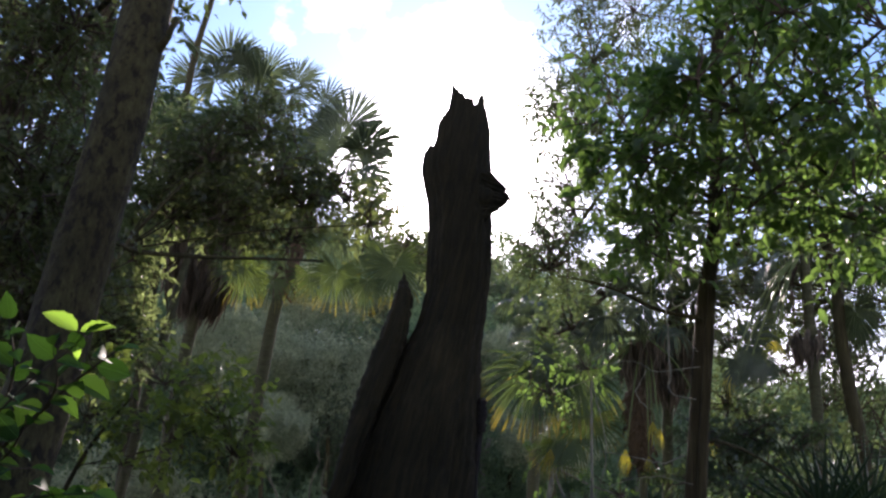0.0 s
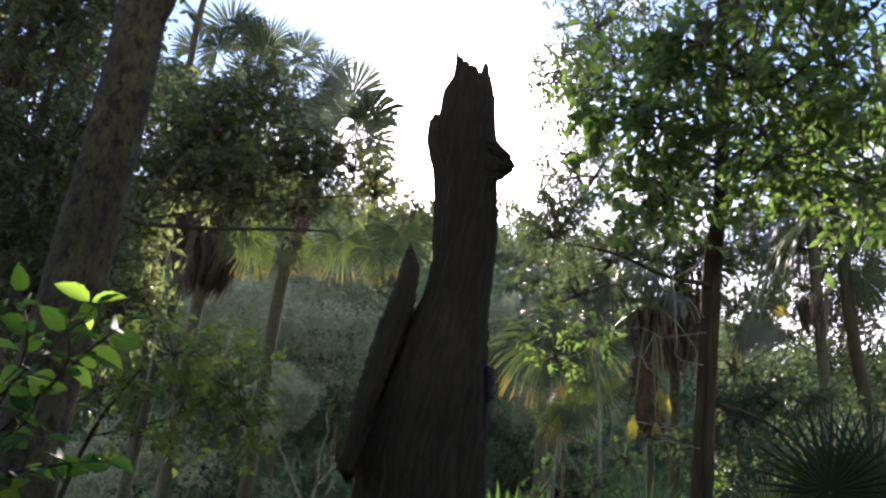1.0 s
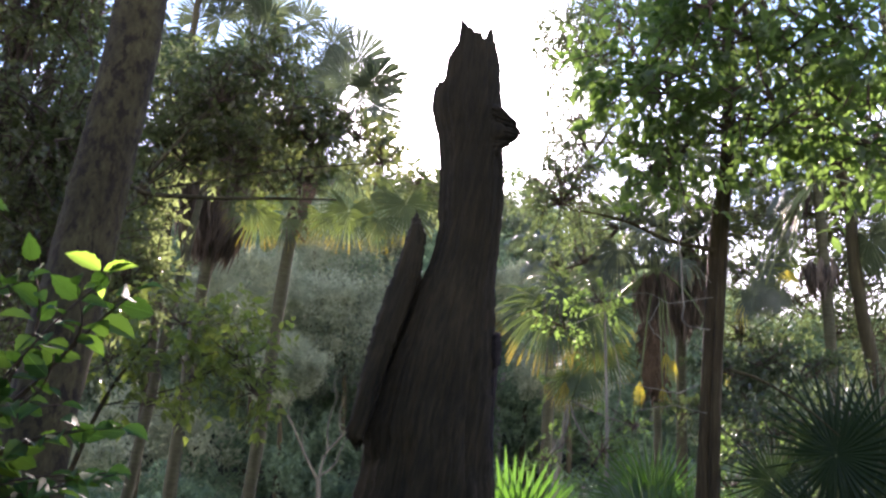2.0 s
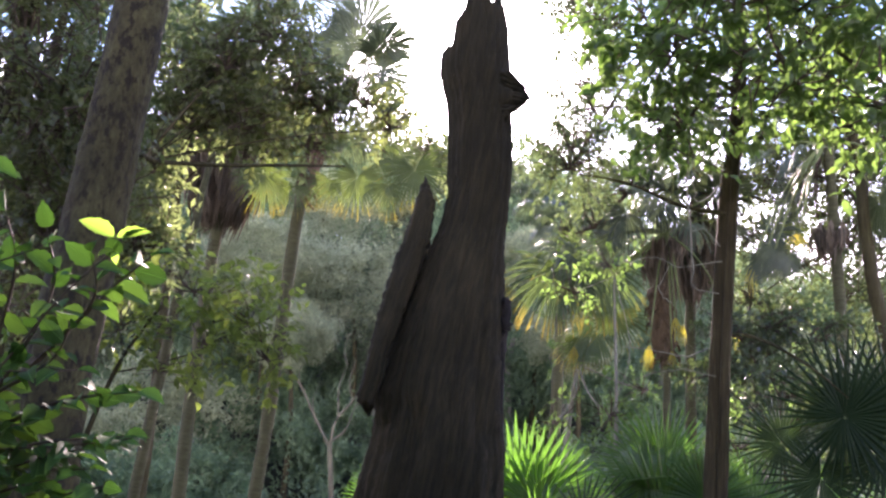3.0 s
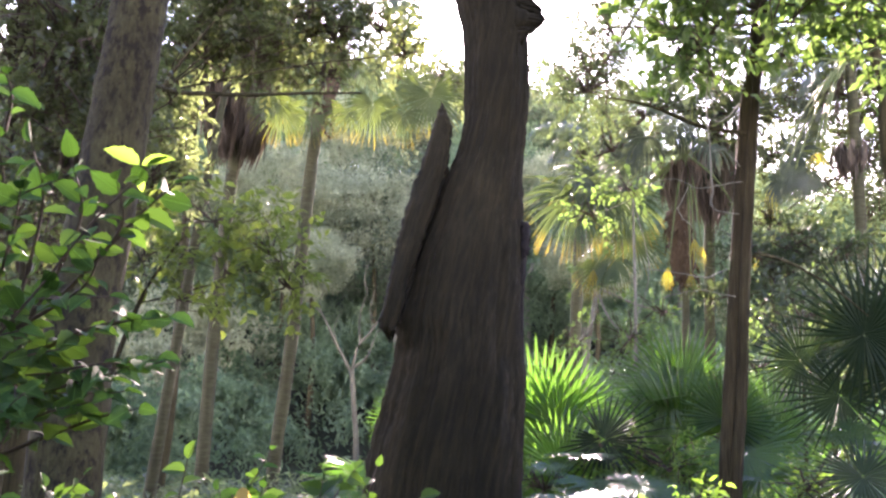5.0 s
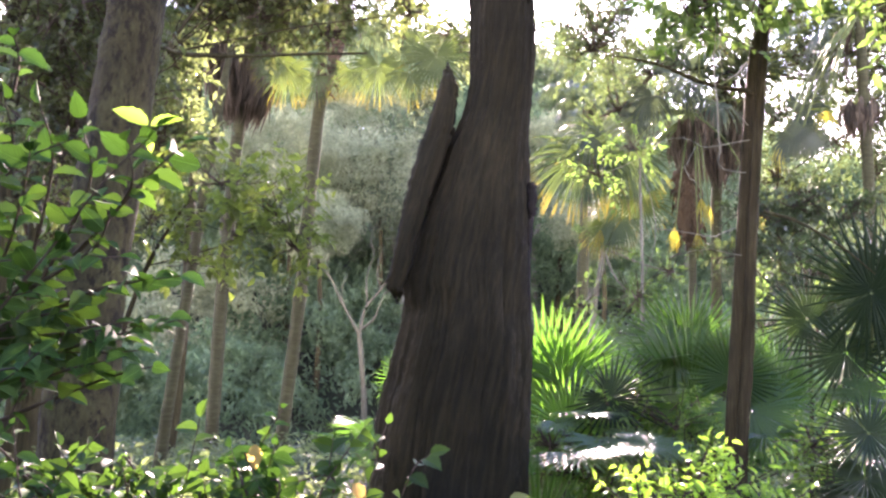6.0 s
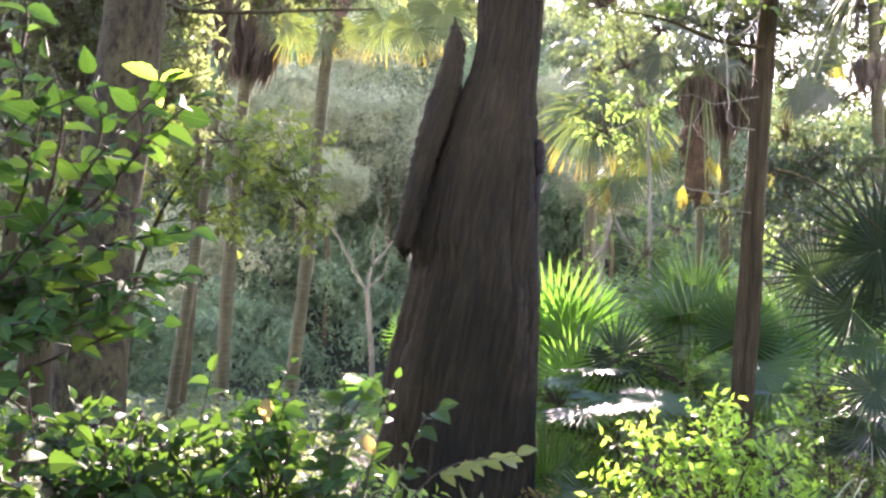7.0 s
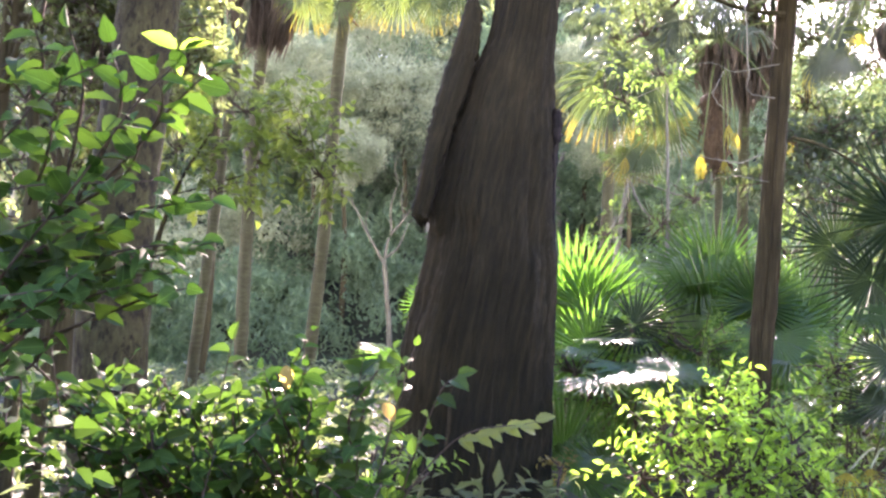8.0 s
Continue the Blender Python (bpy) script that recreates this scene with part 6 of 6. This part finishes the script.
def vines():
    for pts, r in (([(1.84, 6.77, 3.37), (1.52, 6.70, 3.30), (1.33, 6.74, 3.33), (1.14, 6.77, 3.31)], 0.006),
                   ([(1.75, 6.80, 2.75), (1.59, 6.73, 2.68), (1.42, 6.72, 2.68), (1.17, 6.77, 2.72)], 0.007),
                   ([(1.80, 6.78, 2.56), (1.56, 6.69, 2.56), (1.42, 6.72, 2.53), (1.23, 6.76, 2.49)], 0.005),
                   ([(1.60, 6.73, 4.29), (1.58, 6.68, 3.90), (1.60, 6.68, 3.45), (1.60, 6.68, 3.19), (1.68, 6.71, 3.13), (1.82, 6.78, 3.14)], 0.009),
                   ([(1.45, 6.69, 3.29), (1.40, 6.70, 3.15), (1.41, 6.70, 3.04), (1.47, 6.69, 3.03)], 0.006),
                   ([(1.83, 6.78, 3.48), (1.71, 6.70, 3.56), (1.63, 6.67, 3.53), (1.60, 6.68, 3.63)], 0.005),
                   ([(1.82, 6.78, 3.94), (1.68, 6.66, 3.75), (1.64, 6.67, 3.84), (1.61, 6.68, 3.98)], 0.005)):
        at = np.array(pts[0])
        root = thing("vine", at, "thin pale woody vine between the trunks", "vine", "vines")
        line = bend([np.asarray(p) - at for p in pts], 34)
        g = np.random.default_rng(int(r * 1e4) + len(pts))
        line[1:-1] += np.cumsum(g.normal(0, 0.006, (32, 3)), 0) * np.sin(np.linspace(0, np.pi, 32))[:, None]
        part("stem", Tubes().add(line, [r * 0.65, r * 0.6, r * 0.4], sides=6, wobble=0.08, seed=3).mesh("vine_stem", M_BARK_GREY), root)


vines()

# ---------------- hillside woods ----------------


def gum_crown(g, c, r, n, leaf):
    """Leaves of one rounded crown, in clumps of their own."""
    k = max(8, int(n / 110))
    u = unit(g.normal(0, 1, (k, 3)) + np.array([0, -0.15, 0.25]))
    clump = np.asarray(c) + u * np.asarray(r) * g.uniform(0.55, 1.0, (k, 1)) ** 0.6
    per = n // k
    w = unit(g.normal(0, 1, (k * per, 3)))
    out = np.repeat(u, per, 0)
    size = np.repeat(g.uniform(0.16, 0.3, (k, 1)), per, 0) * np.asarray(r)
    P = np.repeat(clump, per, 0) + w * size * g.random((k * per, 1)) ** 0.45
    D = unit(g.normal(0, 0.8, (len(P), 3)) + np.array([0, 0, -0.8]) + 0.3 * out)
    N = w * 0.7 + out * 1.3 + g.normal(0, 0.4, (len(P), 3))
    core = n // 4
    P = np.concatenate([P, in_ellipsoid(g, core, c, np.asarray(r) * 0.8)])
    D = np.concatenate([D, unit(g.normal(0, 1, (core, 3)) + np.array([0, 0, -0.5]))])
    N = np.concatenate([N, g.normal(0, 1, (core, 3)) + np.array([0, -0.5, 0.3])])
    return P, D, N, leaf * g.uniform(0.6, 1.4, len(P))


def woods():
    g = np.random.default_rng(301)
    stands = ([], [], [])
    trunks = Tubes()
    for y, n, h, rr, leaf, count in ((28, 11, 4.5, 2.1, 0.19, 4400), (34, 12, 6.0, 2.6, 0.22, 4400), (40, 13, 7.0, 3.0, 0.255, 4000), (46, 15, 7.5, 3.3, 0.3, 3200), (53, 17, 7.5, 3.6, 0.41, 2700), (60, 18, 6.5, 4.0, 0.52, 2300), (68, 20, 6.5, 4.4, 0.62, 2000), (75, 30, 4.2, 3.4, 0.6, 1500)):
        xs = np.linspace(-0.62, 0.62, n) * y + g.normal(0, 1.0, n)
        for x in xs:
            yy = y + g.normal(0, 2.0)
            if y < 30 and abs(x + 0.11 * yy) < 2.6:
                continue
            z = G(x, yy)
            hh = h * g.uniform(0.75, 1.2) * (1 - 0.3 / (1 + math.exp(-(x - 0.18 * yy) / (0.08 * yy))))
            r = rr * g.uniform(0.6, 1.3)
            c = np.array([x, yy, z + hh * 0.62])
            p, d, nn, ll = gum_crown(g, c, (r, r, hh * 0.42), count, leaf)
            stands[(0, 0, 1, 0, 2, 1, 2)[int(g.integers(0, 7))]].append((p, d, nn, ll))
            trunks.add(bend([(x, yy, z - 0.2), (x + g.normal(0, 0.3), yy, z + hh * 0.4), (x + g.normal(0, 0.4), yy, z + hh * 0.85)], 6), [0.18, 0.13, 0.05], sides=6)
    root = thing("hillside_woods", (0, 0, 0), "grey-green gum woods on the hillside beyond the gully", "woods", kind="stuff")
    for rows, mat in zip(stands, (M_LEAF_GULLY, M_LEAF_GUM_HAZED, M_LEAF_WOODS)):
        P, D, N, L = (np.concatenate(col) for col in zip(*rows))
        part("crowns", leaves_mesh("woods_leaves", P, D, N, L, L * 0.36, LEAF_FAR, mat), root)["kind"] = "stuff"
    t = part("trunks", trunks.mesh("woods_trunks", M_BARK_GREY), root)
    t["kind"] = "stuff"


woods()


def gum_trees():
    """The single gum trees that stand out on the slope."""
    for k, (c, r, n) in enumerate((((-5.80, 29.00, 8.22), 1.75, 9000), ((-3.28, 31.00, 7.97), 1.9, 9000), ((-5.34, 37.00, 12.03), 2.3, 8000), ((-4.47, 27.00, 5.80), 1.3, 6000), ((-7.55, 30.00, 7.93), 1.6, 7000), ((2.53, 33.00, 9.63), 1.6, 7000), ((3.66, 30.00, 6.83), 1.6, 6000))):
        g = np.random.default_rng(320 + k)
        c = np.array(c)
        at = np.array([c[0] + 0.2, c[1] + 0.3, G(c[0] + 0.2, c[1] + 0.3)])
        root = thing("gum_tree", at, "gum tree with a rounded crown on the slope, leaf colour paled for haze", "tree", "gum trees on the slope")
        trunk_part(root, at, [at - np.array([0, 0, 0.2]), (at + c) / 2 + np.array([0.15, 0, 0]), c], [0.1, 0.08, 0.04], M_BARK_BROWN, k, sides=8)
        p, d, nn, ll = gum_crown(g, c - at, (r, r, r * 0.8), n, 0.12)
        part("crown", leaves_mesh("gum_crown", p, d, nn, ll, ll * 0.4, LEAF_FAR, M_LEAF_GUM_HAZED), root)["kind"] = "stuff"


gum_trees()


def gully_thicket():
    g = np.random.default_rng(311)
    P, D, N, L = [], [], [], []
    for k in range(116):
        wide = 11 + 5 * (k // 58)
        x = -wide + 2 * wide * (k % 29) / 28 + g.normal(0, 0.4)
        y = (20.0, 26.5, 32.0, 38.0)[k // 29] + g.uniform(-1.0, 4.0)
        r = g.uniform(1.0, 1.7)
        if abs(x + 0.11 * y) < 1.7 and y < 25.5:
            continue
        z = G(x, y)
        p, d, n, l = gum_crown(g, (x, y, z + r * 0.9), (r, r, r * 1.1), 1300, 0.188)
        P.append(p), D.append(d), N.append(n), L.append(l)
    for x, y, r in ((-4.4, 32.6, 1.3), (-3.2, 31.5, 1.2), (-5.6, 33.0, 1.4), (-2.2, 34.0, 1.5), (-3.6, 29.5, 0.9)):
        p, d, n, l = gum_crown(g, (x, y, G(x, y) + r * 0.9), (r, r, r * 1.1), 1300, 0.188)
        P.append(p), D.append(d), N.append(n), L.append(l)
    P, D, N, L = map(np.concatenate, (P, D, N, L))
    root = thing("gully_thicket", (0, 0, 0), "dense green thicket of shrubs in the gully", "thicket", kind="stuff")
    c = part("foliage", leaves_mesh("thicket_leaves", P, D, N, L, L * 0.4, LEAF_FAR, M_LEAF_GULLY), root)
    c["kind"] = "stuff"


gully_thicket()


def undergrowth():
    g = np.random.default_rng(331)
    n = 1500
    x, y = g.uniform(-8, 7, n), g.uniform(3.4, 19.5, n)
    keep = np.hypot(x + 0.1, y - 7.0) > 0.95
    x, y = x[keep], y[keep]
    h = g.uniform(0.12, 0.5, len(x))
    P, D, N, L = [], [], [], []
    for a, bb, hh in zip(x, y, h):
        k = 22
        z = G(a, bb)
        p = np.stack([a + g.normal(0, 0.16, k), bb + g.normal(0, 0.16, k), z + hh * g.random(k) ** 0.6], -1)
        P.append(p)
        D.append(unit(np.stack([g.normal(0, 1, k), g.normal(0, 1, k), g.normal(0.2, 0.4, k)], -1)))
        N.append(np.array([0, 0, 1.0]) + g.normal(0, 0.4, (k, 3)))
        L.append(g.uniform(0.07, 0.17, k))
    P, D, N, L = map(np.concatenate, (P, D, N, L))
    root = thing("undergrowth", (0, 0, 0), "low green undergrowth over the forest floor", "undergrowth", kind="stuff")
    part("foliage", leaves_mesh("undergrowth_leaves", P, D, N, L, L * 0.45, LEAF_FOLD, M_LEAF_TREE), root)["kind"] = "stuff"


undergrowth()


def sky_blockers():
    """Unseen trees added round the sides and back of the clearing to block low sky light."""
    g = np.random.default_rng(341)
    P, D, N, L = [], [], [], []
    trunks = Tubes()
    for ring, n, h in ((9.5, 20, 4.6), (13.5, 26, 7.0)):
        for k in range(n):
            a = radians(-205 + 230 * k / (n - 1) + g.normal(0, 2))
            rr = ring + g.uniform(-0.8, 0.8)
            x, y = rr * math.cos(a), rr * math.sin(a)
            z = G(x, y)
            hh = h * g.uniform(0.8, 1.2)
            for f in (0.22, 0.55, 0.85):
                p, d, nn, ll = gum_crown(g, (x + g.normal(0, 0.4), y + g.normal(0, 0.4), z + hh * f), (1.7, 1.5, hh * 0.22), 330, 0.43)
                P.append(p), D.append(d), N.append(nn), L.append(ll)
            trunks.add(bend([(x, y, z - 0.2), (x + g.normal(0, 0.3), y, z + hh * 0.5), (x + g.normal(0, 0.4), y, z + hh)], 7), [0.17, 0.12, 0.04], sides=7)
    P, D, N, L = map(np.concatenate, (P, D, N, L))
    root = thing("sky_blocking_trees", (0, 0, 0), "unseen dark trees added round the clearing to block low sky light", "woods", kind="stuff")
    part("crowns", leaves_mesh("blocker_leaves", P, D, N, L, L * 0.45, LEAF_FAR, M_LEAF_DARK), root)["kind"] = "stuff"
    part("trunks", trunks.mesh("blocker_trunks", M_BARK_BROWN), root)["kind"] = "stuff"


sky_blockers()
